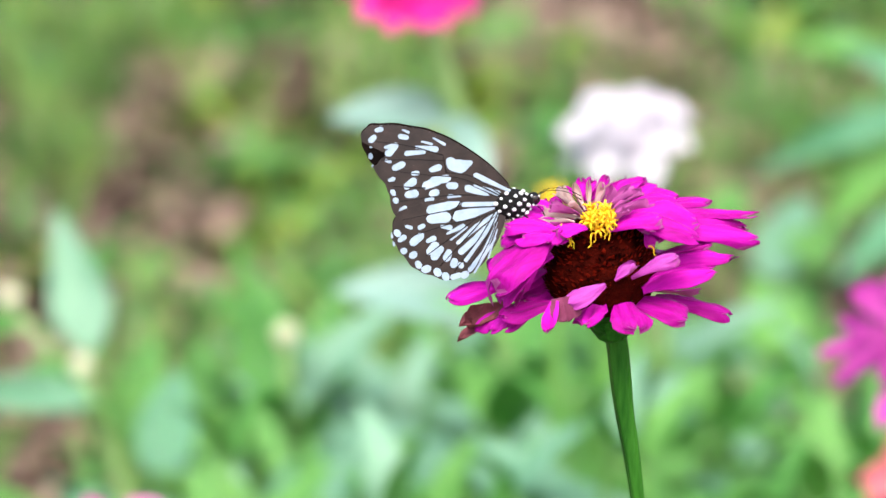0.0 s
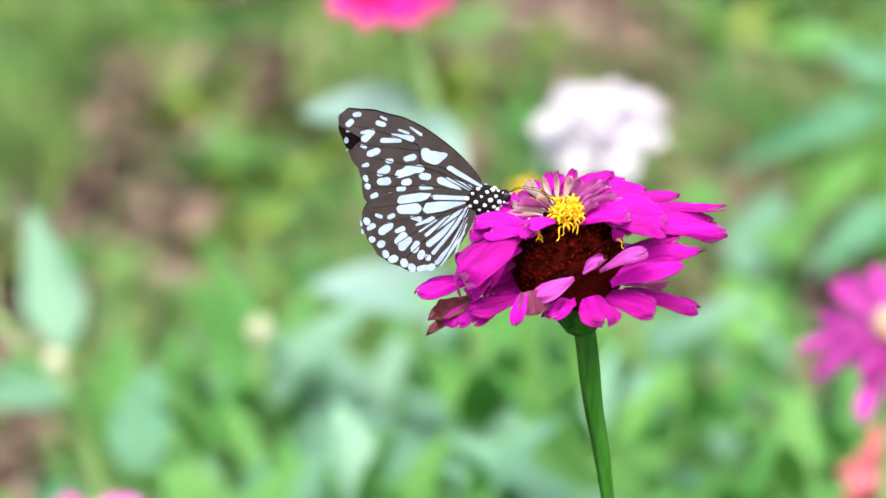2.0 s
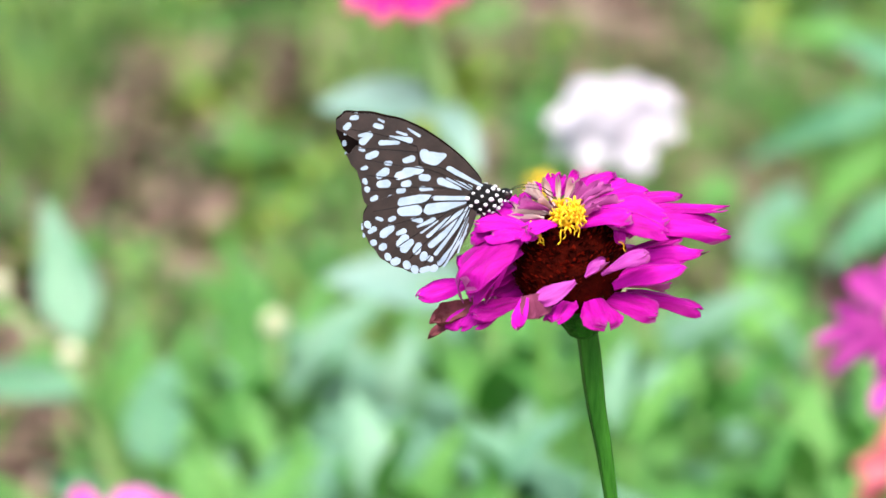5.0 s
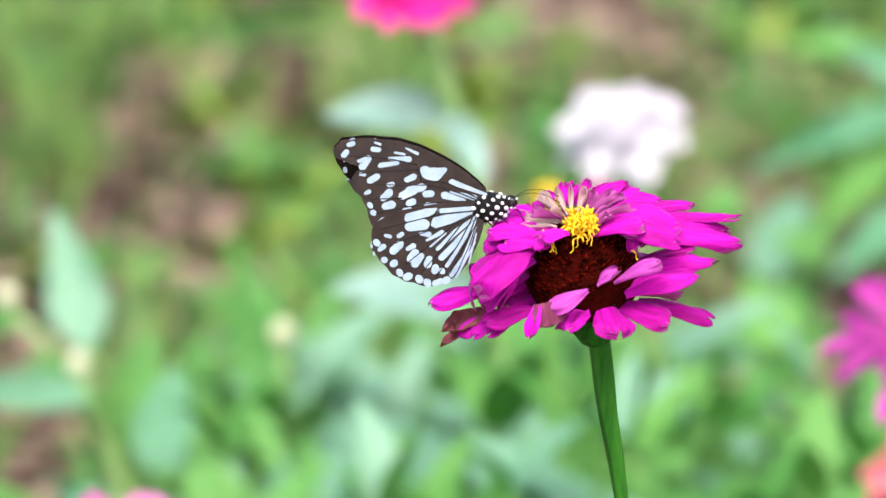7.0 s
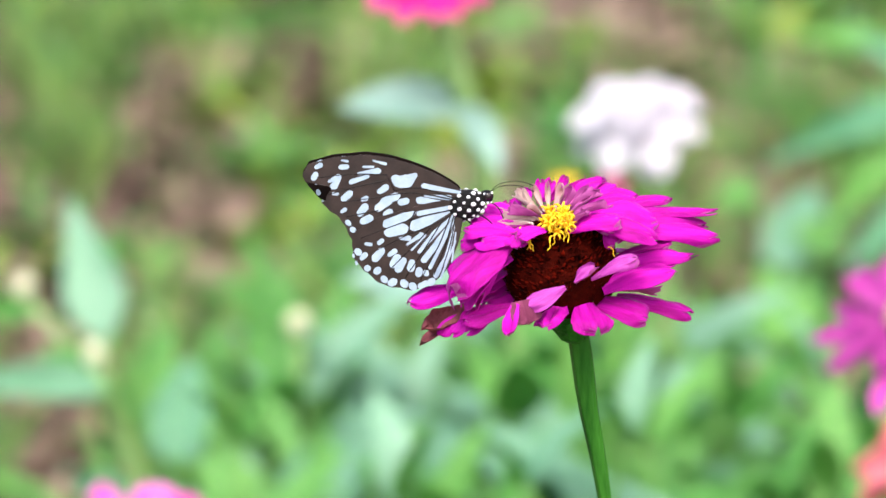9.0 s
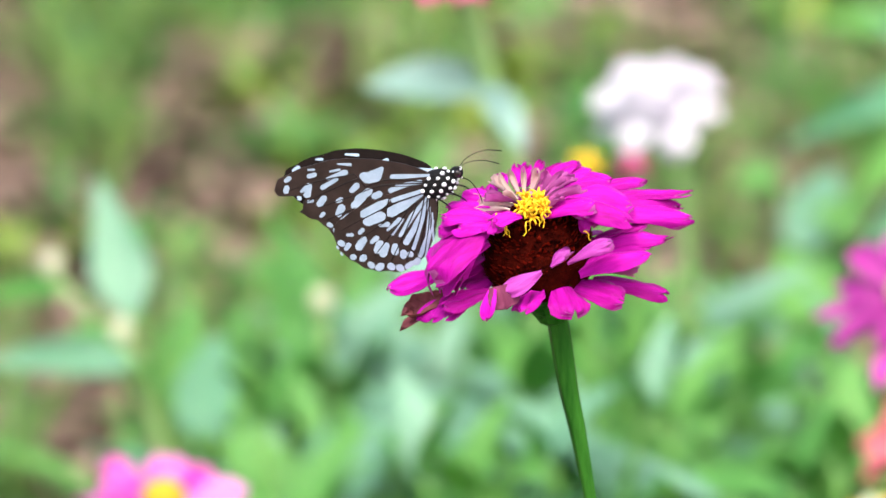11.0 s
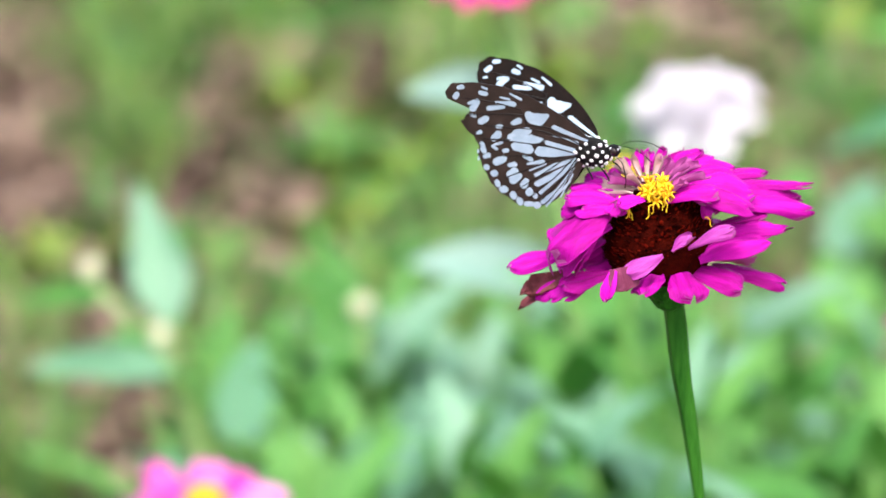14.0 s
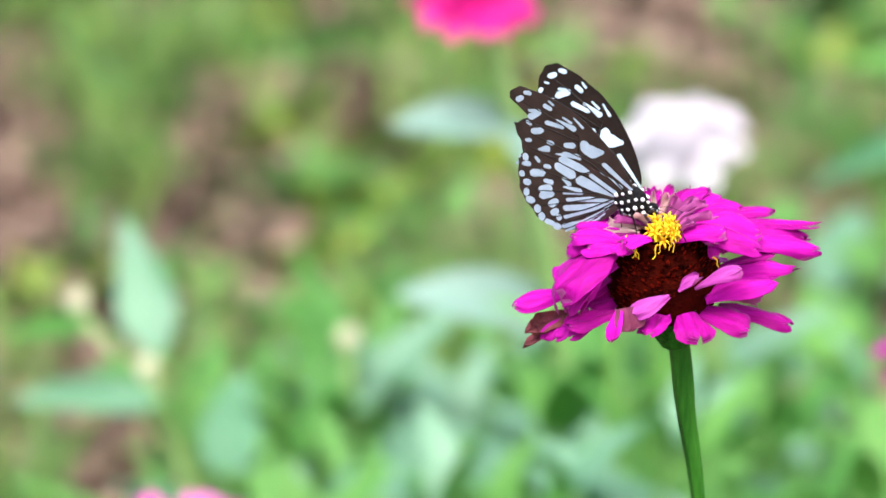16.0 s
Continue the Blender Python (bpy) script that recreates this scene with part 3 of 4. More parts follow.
    for k in range(12):
        y = rng.uniform(1.92, 2.2)
        leafy_plant(0.03 + 0.0225 * k + rng.uniform(-0.01, 0.01), y, (0.89 - 0.312 * y) * rng.uniform(0.86, 1.0), 700 + k, pale=0.3 if k < 7 else 0.05, size=0.09)
    for k in range(7):
        leafy_plant(rng.uniform(-0.34, -0.14), rng.uniform(1.9, 2.5), rng.uniform(0.06, 0.11), 200 + k)
    for k in range(20):
        y = rng.uniform(2.0, 2.5)
        leafy_plant(rng.uniform(-0.12, 0.03), y, (0.87 - 0.312 * y) * rng.uniform(0.74, 1.0), 400 + k, pale=0.40, size=0.085)


WEEDS = [w for w in WEEDS if not any(abs(w[0] - bx) < br * 1.1 and -0.30 < w[1] - by < 0.10 for bx, by, br in BARE)]
YELLOW_WEEDS = [w for w in YELLOW_WEEDS if not any(abs(w[0] - bx) < br * 1.1 and -0.30 < w[1] - by < 0.10 for bx, by, br in BARE)]
WEED_LEAVES = {}
for key, mat in (("green", M_WEED), ("yellow", M_WEED_YELLOW)):
    WEED_LEAVES[key] = [d.copy() for d in LEAVES]
    for data in WEED_LEAVES[key]:
        data.materials[0] = mat
        data.materials[1] = mat


def build_weeds():
    rng = random.Random(71)
    for key, places, label in (("green", WEEDS, "low clump of bright green weeds on the soil"), ("yellow", YELLOW_WEEDS, "low clump of yellow-green weeds on the soil")):
        for x, y in places:
            p = thing("weed", pose(x, y, 0), label, "weed", "weeds on the soil")
            add_stem(p, [(0, 0, -0.02), (0.003, 0, 0.02), (0.004, 0.004, 0.05)], 0.002, 0.0012)
            for k in range(16):
                a = rng.uniform(0, 360)
                r = rng.uniform(0, 0.05)
                ob = new("leaf", rng.choice(WEED_LEAVES[key]))
                ob.parent = p
                ob.matrix_basis = (pose(r * math.cos(radians(a)), r * math.sin(radians(a)), rng.uniform(0.0, 0.03), 0, 0, a + rng.uniform(-40, 40))
                                   @ pose(0, 0, 0, 0, -rng.uniform(15, 75), 0) @ pose(0, 0, 0, rng.uniform(-30, 30), 0, 0)
                                   @ Matrix.Diagonal((1, 1.3, 1, 1)) @ Matrix.Scale(rng.uniform(0.035, 0.065), 4))


# ---- the main flower ----
FLOWER_BASE = (0.125, 1.175, 0.0)
HEAD = Matrix.Translation((-0.067, -0.010, 0.5935)) @ pose(0, 0, 0, 0, -7, 0)
FACE = Vector((-0.0639, -0.025, 0.606))

# Ray petals in the head's space: foot x, y, z (mm), degrees round the axis (0 = +x, 90 away), rise, length, width (mm), curl, cup, twist
LOWER = [(12.6, -5, 1.6, -15, -7.2, 21.8, 8.5, 0.14, -0.15, 26),
         (7.6, -10, 2.4, -41.4, -5.2, 16.5, 10.5, 0.14, -0.12, 20),
         (3.5, -13, 3.2, -75, -15.7, 11.8, 13, 0.2, -0.1, -8),
         (-3.5, -13, 3.9, -119.3, -5.9, 10.5, 10.5, 0.2, -0.1, 6),
         (-16.1, -10, 4.2, -159.6, 3.2, 16.3, 9, 0.1, -0.12, -24),
         (-30, -3, 9.6, -158.8, 8.3, 15.6, 8.2, 0.25, -0.15, -40),
         (9, 2, 2.2, 32.6, -10.6, 19.3, 9.7, 0.1, 0.1, 0)]
LOBES = [(-15.6, -20.5, 8.3, -129.7, -49.8, 9.6, 5, 0.15, 0.2, -20),
         (-20.1, -8, 3.4, -146, -8.9, 12.3, 5, 0.15, -0.1, -20),
         (-27.3, -6, 2.4, -144.6, -15.1, 9.2, 5, 0.2, -0.1, -30),
         (-30.5, -4, 2.3, -148.4, -11.6, 10.1, 5.5, 0.2, -0.1, -30)]
RIGHT = [(9, -12, 6.1, -13, 22.7, 20.2, 9, 0.2, -0.15, 34),
         (10.6, -9, 7.7, -2.9, 22.4, 19.7, 6, 0.2, -0.1, 26),
         (11.6, -6, 11.7, -5.5, 10.8, 23.7, 6.5, 0.18, -0.12, 28),
         (13.4, -4, 12.9, -1.4, 15.9, 16.8, 5.5, 0.1, -0.1, 12),
         (13.2, -3, 20.1, -4, -3.6, 30.7, 8.5, 0.15, -0.15, 36),
         (14, 2, 20.7, -4.9, 4.9, 27.3, 8.5, 0.25, -0.15, 34),
         (13.3, 4, 21.9, 3, 6.2, 30.4, 6, 0.2, -0.12, 20),
         (11.8, 6, 24.4, 16.7, 6, 22.6, 7, 0.2, -0.1, 16)]
CROWN = [(1.4, -9, 24.4, -25.6, 24.6, 15.5, 9.5, 0.3, -0.15, 24),
         (7.9, -8, 24.9, -23.6, 6, 18, 10, 0.42, -0.2, 26),
         (6, -3, 27.1, -14.5, 9.5, 19.6, 13, 0.38, -0.18, 30),
         (5.2, 0, 28.4, -7.6, 20.1, 16.2, 9, 0.3, -0.12, 24),
         (4.4, 2, 28.9, 4.6, 23.3, 12.6, 8, 0.2, -0.1, 20),
         (4, 4, 29.8, 18.6, 23.6, 11.7, 9, 0.15, 0.1, 10),
         (13.7, -8, 23.5, -78.5, -30.3, 5.9, 7, 0.3, -0.1, 0)]
ROLLED = [(2, -9, 26.5, -9.7, 39.2, 12, 4.6, 0.3, 0.3, 14),
          (1.9, -7, 27.7, 8.8, 37.9, 11.5, 4.2, 0.2, 0.35, 8),
          (1.8, -5, 28.8, 25.8, 35.4, 9.7, 3.8, 0.2, 0.4, 0),
          (2.5, -10, 25.5, -22.5, 49.6, 7, 4, 0.25, 0.3, 10)]
LEFT = [(-12.3, -2.0, 29.0, 155.6, 21.3, 9.6, 7.1, 0.2, -0.1, -25),
        (-12.6, -4.0, 27.3, -180.0, 15.3, 12.9, 7.1, 0.2, -0.15, -30),
        (-12.9, -6.0, 25.2, -169.1, 11.7, 15.2, 9.1, 0.28, -0.15, -26),
        (-15.6, -8, 25.4, -150, -14, 22, 19, 0.34, -0.2, -8),
        (-16.7, -5.0, 23.5, -155.2, -9.0, 17.9, 13.3, 0.36, -0.18, -14),
        (-16.4, -10.0, 19.9, -164.3, -23.7, 18.6, 11.5, 0.3, -0.15, -10),
        (-11.2, -10.0, 25.5, -122.6, -0.4, 7.1, 5.5, 0.15, -0.1, 0),
        (-22.2, -3.0, 15.7, -164.4, 2.0, 11.1, 11.9, 0.15, -0.1, -25)]
BACK = [(-2.7, 6.0, 29.0, 46.7, 16.5, 10.3, 4.6, -0.1, 0.3, 0),
        (-4.0, 6.0, 29.2, 63.9, 23.2, 8.7, 4.6, -0.05, 0.2, 0),
        (-5.4, 5.0, 29.2, 81.6, 25.2, 8.2, 4.4, -0.1, 0.3, 0),
        (-8.6, 5.0, 29.2, 101.6, 32.3, 6.8, 5.5, 0.1, 0.2, 0),
        (-11.3, 2.0, 29.1, 118.9, 16.8, 6.8, 6.2, 0.15, 0.1, -15),
        (0.5, 7.0, 29.2, 45.9, 12.9, 11.3, 5.0, 0.05, 0.2, 0)]
FOLDED = [(-1.3, -21, 11.1, 178.1, -21.2, 12.8, 7, 0.05, -0.1, -55),
          (1.4, -18, 11.3, -14.2, 39.7, 8.1, 5.5, 0.1, 0.25, 45),
          (6.2, -15, 10.7, -26.7, 31.6, 15.9, 7, 0.15, -0.2, 40)]
TURNED = [(-13.8, -19.5, 8.5, -73.9, -61.4, 6.9, 10, 0.1, 0.05, 0)]
SHOULDER = [(-4.6, -15, 26.8, -162.5, -0.3, 8.4, 4.6, 0.1, 0.05, -35),
            (-13.5, -10, 25.6, 180.5, 26.2, 14, 8.5, 0.28, -0.15, -28),
            (-10.7, -11, 22.9, -167.4, 27.2, 13, 8, 0.3, -0.15, -26)]
DRY = [(-28.7, -3, 3.7, -164.7, -10.8, 15.8, 9.5, 0.12, 0.2, -28),
       (-33.1, -4, 0.3, -163.7, -12.5, 13.1, 4.4, 0.1, 0.2, -20)]
MID = [(-13, 2, 12, 178, -8, 16, 14, 0.15, -0.1, -10), (-12, 6, 8, 162, -4, 22, 13, 0.15, -0.1, -10), (-12, 1, 7, 195, -4, 14, 12, 0.15, -0.1, -20),
       (-12, -3, 14, 168, 0, 16, 12, 0.2, -0.1, -15), (-9, 2, 14, 150, 0, 18, 12, 0.2, -0.1, 0),
       (6, 5, 12, 40, 0, 16, 10, 0.2, -0.1, 0), (-4, 8, 12, 100, 0, 18, 12, 0.2, -0.1, 0)]
PALE = [(-6.6, -3, 27.1, 157.4, 17.5, 13.2, 3.6, 0.1, 0.5, 0),
        (-7.2, -5, 27.1, 163, 14.9, 10.2, 4, 0.15, 0.5, 0),
        (-7.6, -7, 26.8, 169.2, 7.7, 10.6, 4.4, 0.15, 0.5, 0),
        (-5.1, -1, 27.7, 133.2, 27.8, 9.8, 3.2, -0.1, 0.5, 0),
        (-4.3, 0, 27.9, 116, 36.7, 9, 3.2, -0.1, 0.5, 0),
        (-3, 0, 28.1, 87.8, 35.8, 8, 3.2, -0.1, 0.5, 0),
        (-1.4, 0, 27.9, 62.5, 30.2, 8.3, 3.2, -0.1, 0.5, 0)]
MAUVE = [(-0.5, -1, 27.4, 47.6, 19.3, 12.5, 3.8, 0.1, 0.4, 0),
        (0.7, -3, 27.1, 35.4, 14.4, 12, 4.2, 0.15, 0.4, 0),
        (1.2, -4, 26.3, 22.5, 14, 10.2, 4.5, 0.2, 0.4, 0),
        (-0.7, 2, 27.8, 49.7, 24, 9.8, 3.4, 0.05, 0.4, 0),
        (2, -6, 25.8, 17, 9.8, 6.7, 4.2, 0.2, 0.4, 0),
        (-8.6, -9, 25.9, 180, 4.3, 7.6, 5.4, 0.2, 0.3, -10)]


def doubled(rows, side, drop, size):
    """Each petal again with a smaller one beside and under it."""
    out = []
    for k, (x, y, z, az, el, ln, wd, curl, cup, twist) in enumerate(rows):
        out.append((x, y, z, az, el, ln, wd, curl, cup, twist))
        out.append((x * 0.92, y * 0.92, z - 1.2, az + side * (1 if k % 2 else -1), el - drop, ln * (size + 0.06 * (k % 3)), wd * 0.8, curl, cup * 0.7, twist + 6 * (k % 3 - 1)))
    return out


def add_petals(flower, rows, seed, mats, name="petal", label="", foot=0.3, ragged=0.11, blunt=0.62):
    rng = random.Random(seed)
    for x, y, z, az, el, ln, wd, curl, cup, twist in rows:
        bm = petal_bm(ln / 1000, wd / 1000 * rng.uniform(0.92, 1.08), curl * rng.uniform(0.9, 1.4), cup * rng.uniform(1.3, 2.2), rng.random() * 9, rng.uniform(0.01, 0.07),
                      nu=18, nv=14, base=foot, ragged=ragged * rng.uniform(0.4, 1.6), blunt=blunt)
        m = HEAD @ pose(x / 1000, y / 1000, z / 1000, 0, 0, az) @ pose(0, 0, 0, 0, -el, 0) @ pose(0, 0, 0, twist, 0, 0)
        part(name, bm, mats, flower, label, m)


def build_flower():
    flower = thing("zinnia", pose(*FLOWER_BASE), "large magenta zinnia with a worn open dark cone", "flower", "zinnias in bloom")
    line = smooth_line([(0, 0, -0.05), (0, 0, 0.1), (-0.016, 0, 0.3), (-0.0455, -0.005, 0.45), (-0.0584, -0.009, 0.538), (-0.0624, -0.010, 0.562), (-0.0646, -0.010, 0.580), (-0.0662, -0.010, 0.589)], 8)
    n = len(line) - 1
    radii = [0.00165 + 0.0014 * min(1.0, max(0.0, (p.z - 0.525) / 0.045)) for p in line]
    bm = tube(bmesh.new(), line, radii, 28)
    for k, v in enumerate(bm.verts):
        p = line[k // 28]
        rib = 1 + 0.055 * math.cos(7 * 6.28318 * (k % 28) / 28 + 30 * p.z) + 0.05 * noise.noise((k % 28 * 0.4, p.z * 60, 1))
        v.co = p + (v.co - p) * rib
    part("stem", bm, M_STEM, flower, "ribbed green stem")
    calyx = part("calyx", lathe([(0.0020, -0.0108), (0.0034, -0.0102), (0.0046, -0.0088), (0.0056, -0.0070), (0.0066, -0.0042), (0.0090, -0.001), (0.012, 0.0035)], 24, 0.16), M_CALYX, flower, m=HEAD @ Matrix.Translation((-0.0004, -0.002, 0)))
    for k in range(16):
        bm = petal_bm(0.0075, 0.005, 0.1, 0.2, k * 0.6, 0, 6, 4, base=0.7)
        part("bract", bm, [M_CALYX, M_CALYX], calyx, m=calyx.matrix_basis.inverted() @ HEAD @ pose(-0.0004, -0.002, -0.0092 + 0.003 * (k % 2), 0, 0, k * 22.5 + 5 * (k % 3)) @ pose(0.0040, 0, 0, 0, -62, 0))
    cone = part("cone", lathe([(0.0115, -0.001), (0.0148, 0.003), (0.0162, 0.010), (0.0155, 0.015), (0.0128, 0.0195), (0.009, 0.0232), (0.005, 0.0252), (0.001, 0.026)],
                       40, 0.08), M_CONE, flower, "dark maroon seed cone", m=HEAD @ Matrix.Translation((-0.002, 0, 0)))
    # chaff scales standing on the cone
    rng = random.Random(3)
    verts, faces = [], []
    for k in range(1400):
        a, z = rng.uniform(0, 6.28), rng.uniform(0.003, 0.024)
        r = float(np.interp(z, [0.003, 0.010, 0.015, 0.0195, 0.024], [0.0142, 0.0162, 0.0155, 0.0128, 0.0075]))
        w, ln = rng.uniform(0.0003, 0.0007), rng.uniform(0.0012, 0.0028)
        out, up = Vector((math.cos(a), math.sin(a), 0)), Vector((0, 0, 1))
        side = Vector((-math.sin(a), math.cos(a), 0))
        d = (out * rng.uniform(0.35, 0.9) + up * rng.uniform(0.3, 1.0) + side * rng.uniform(-.3, .3)).normalized()
        b = out * (r - 0.0006) + up * z
        n0 = len(verts)
        for p in (b - side * w, b + side * w, b + d * ln * 0.6 + side * w, b + d * ln, b + d * ln * 0.6 - side * w, b + d * ln * 0.5 + out * 0.0004):
            verts.append(tuple(p))
        faces += [(n0, n0 + 1, n0 + 5), (n0 + 1, n0 + 2, n0 + 5), (n0 + 2, n0 + 3, n0 + 5), (n0 + 3, n0 + 4, n0 + 5), (n0 + 4, n0, n0 + 5)]
    data = bpy.data.meshes.new("chaff")
    data.from_pydata(verts, [], faces)
    tagged(part("chaff", data, M_CHAFF, cone, "dark red bristly chaff"), kind="stuff")
    fan = random.Random(12)
    # drooping petals of the crown, two layers, and a third of narrow rolled ones
    outer = [(-2 + 7 * math.cos(radians(az)), -2 + 6 * math.sin(radians(az)), 24.6 + fan.uniform(-1, 1), az + fan.uniform(-5, 5), 17 + fan.uniform(-8, 8), 16 + fan.uniform(-3, 3),
              fan.uniform(5.0, 6.6), 0.42, -0.12, fan.uniform(-4, 14)) for az in (-42, -28, -14, 0, 14, 28, 44, 60, 78, 98, 116)]
    inner = [(-2 + 6 * math.cos(radians(az)), -2 + 5.5 * math.sin(radians(az)), 26.4 + fan.uniform(-1, 1), az + fan.uniform(-5, 5), 24 + fan.uniform(-10, 10), 11 + fan.uniform(-2, 2),
              fan.uniform(4.4, 6.0), 0.48, -0.1, fan.uniform(-8, 10)) for az in (-36, -22, -8, 6, 20, 34, 48, 64, 80, 98, 116)]
    tier = [(-3 + 7 * math.cos(radians(az)), -3 + 5 * math.sin(radians(az)), 25.8 + fan.uniform(-1, 1), az + fan.uniform(-5, 5), 14 + fan.uniform(-8, 8), 12 + fan.uniform(-2, 3),
             fan.uniform(6, 7.6), 0.32, -0.1, fan.uniform(-16, 0)) for az in (132, 146, 160, 174, 188, 202, 216)]
    rolled = [(-2.4 + 3.2 * math.cos(radians(az)), -1 + 3.6 * math.sin(radians(az)), 26.6 + fan.uniform(-0.8, 0.8), az, 30 + fan.uniform(-12, 16), 9.5 + fan.uniform(-2, 2.5),
               fan.uniform(2.4, 3.8), 0.05, 0.45, fan.uniform(-10, 10)) for az in (-24, -8, 8, 25, 40, 58, 140, 160, 178, 196, 212, 228)]
    flat = [(-5 + 3 * math.cos(radians(az)), -6 + 3 * math.sin(radians(az)), 26.2, az, 6 + fan.uniform(-8, 10), 8 + fan.uniform(-1.5, 2),
             fan.uniform(4, 5.5), 0.2, 0.2, fan.uniform(-10, 10)) for az in (165, 182, 200, 216, 232)]
    add_petals(flower, rolled[0::2] + flat[0::2], 21, [M_PETAL_BACK, M_PETAL_BACK], "inner_petal", "mauve rolled inner petal")
    add_petals(flower, rolled[1::2], 22, [M_PETAL_PALE, M_PETAL_PALE], "inner_petal", "pale rolled inner petal")
    add_petals(flower, flat[1::2], 23, [M_PETAL, M_PETAL_BACK])
    for k, rows in enumerate((LOWER, LOBES, RIGHT, outer, inner, tier, MID, BACK, CROWN, SHOULDER)):
        add_petals(flower, rows, k + 1, [M_PETAL, M_PETAL_BACK], foot=0.45)
    add_petals(flower, doubled(LEFT, -10, 5, 0.82), 9, [M_PETAL, M_PETAL_BACK], foot=0.45, ragged=0.05, blunt=0.72)
    add_petals(flower, ROLLED, 25, [M_PETAL_BACK, M_PETAL_BACK], "inner_petal", "mauve rolled inner petal")
    add_petals(flower, FOLDED, 12, [M_PETAL_LIGHT, M_PETAL_BACK], label="folded lavender-pink petal", foot=0.2)
    add_petals(flower, TURNED, 13, [M_PETAL_DULL, M_PETAL_DULL], label="turned-over dull mauve petal", foot=0.7)
    add_petals(flower, DRY, 7, [M_PETAL_DRY, M_PETAL_DRY], label="withered brownish petal", foot=0.5, ragged=0.35)
    add_petals(flower, PALE, 8, [M_PETAL_PALE, M_PETAL_PALE], "inner_petal", "pale rolled inner petal")
    add_petals(flower, MAUVE, 9, [M_PETAL_BACK, M_PETAL_BACK], "inner_petal", "mauve rolled inner petal")
    rng = random.Random(8)
    # yellow disc florets
    floret = bmesh.new()
    tube(floret, [(0, 0, 0), (0, 0, 0.0025), (0, 0, 0.0040)], [0.0004, 0.0005, 0.0008], 6)
    for k in range(5):
        a = k * 1.2566
        tube(floret, [(0.0004 * math.cos(a), 0.0004 * math.sin(a), 0.0036), (0.0013 * math.cos(a), 0.0013 * math.sin(a), 0.0052),
                      (0.0024 * math.cos(a), 0.0024 * math.sin(a), 0.0056), (0.0031 * math.cos(a), 0.0031 * math.sin(a), 0.0050)], [0.0005, 0.00055, 0.0004, 0.0001], 5)
    floret_mesh = mesh_of(floret, "disc_floret")
    spots = [(rng.gauss(-1.8, 1.9), rng.gauss(-10.5, 1.2), rng.uniform(25, 28.6), rng.uniform(10, 75)) for _ in range(25)]
    for fx, fy, z, el in spots:
        az = math.degrees(math.atan2(fy, fx + 2))
        part("disc_floret", floret_mesh, M_YELLOW, cone,
             m=cone.matrix_basis.inverted() @ HEAD @ pose(fx / 1000, fy / 1000, z / 1000, 0, 0, az) @ pose(0, 0, 0, 0, 90 - el + rng.uniform(-20, 20), rng.uniform(0, 72)) @ Matrix.Scale(rng.uniform(0.62, 0.85), 4))
    # spent florets hanging as thin curled strands
    strand = bmesh.new()
    tube(strand, smooth_line([(0, 0, 0.0012), (0.0012, 0.0002, 0.0010), (0.0022, 0.0008, -0.0006), (0.0020, 0.0004, -0.0024), (0.0030, -0.0002, -0.0034)], 4), [0.00034] * 8 + [0.00024] * 9, 6)
    strand_mesh = mesh_of(strand, "curled_floret")
    curls = [(-11, -11, 26), (-10, -12, 25.5), (-12, -11, 25), (-11.5, -11.5, 26.4), (-9.8, -14, 22.6), (-9.4, -13.5, 23.6), (-10.6, -13, 24), (-3, -14, 23.5), (-0.5, -14, 24.5), (-1.6, -14, 24),
             (0.8, -13.4, 24.6), (2.4, -12.6, 25.6), (3, -12, 26.4), (12, -12.5, 17.8)]
    for k, (fx, fy, z) in enumerate(curls):
        part("disc_floret", strand_mesh, M_YELLOW, cone, m=cone.matrix_basis.inverted() @ HEAD @ pose(fx / 1000, fy / 1000, z / 1000, 0, 0, -90 + (k * 73) % 160 - 80) @ Matrix.Scale(0.5 + 0.1 * (k % 4), 4))
    return flower


# ---- the butterfly (x to its head, z to its back; millimetres) ----
FORE_EDGE = [(0, 1.2), (1.6, 4.3), (-1.9, 9), (-5.7, 12.7), (-10.4, 16.3), (-15.8, 19.7), (-22, 22.2), (-28.2, 23.6), (-34.4, 24.2),
             (-37.5, 23.6), (-39.1, 21.5), (-39.2, 18.9), (-38.1, 15.2), (-36.4, 12.4), (-35, 9.6), (-33.3, 7.3), (-32.4, 4.3), (-31.9, 0.8),
             (-30.8, -1.6), (-23.6, -3.4), (-12.7, -3.4), (-1.9, -1.2)]
# the near forewing is torn below its tip
TORN_EDGE = FORE_EDGE[:11] + [(-39, 19.6), (-36.2, 18.7), (-33.4, 17.3), (-32, 16), (-33.8, 14.6), (-35.4, 12.9)] + FORE_EDGE[13:]
HIND_EDGE = [(-0.3, 1.6), (-6.5, 2.5), (-14.3, 2.2), (-22, 1.4), (-28.2, -0.3), (-31, -2.5), (-31.8, -5.3), (-32.2, -8.1), (-31, -11),
             (-29.1, -13.9), (-27, -16.7), (-24.3, -18.6), (-21.2, -19.8), (-17.4, -21.1), (-13.5, -20.6), (-9.9, -19.2), (-6.8, -16.7), (-4, -13),
             (-1.6, -8.7), (0, -3.9)]
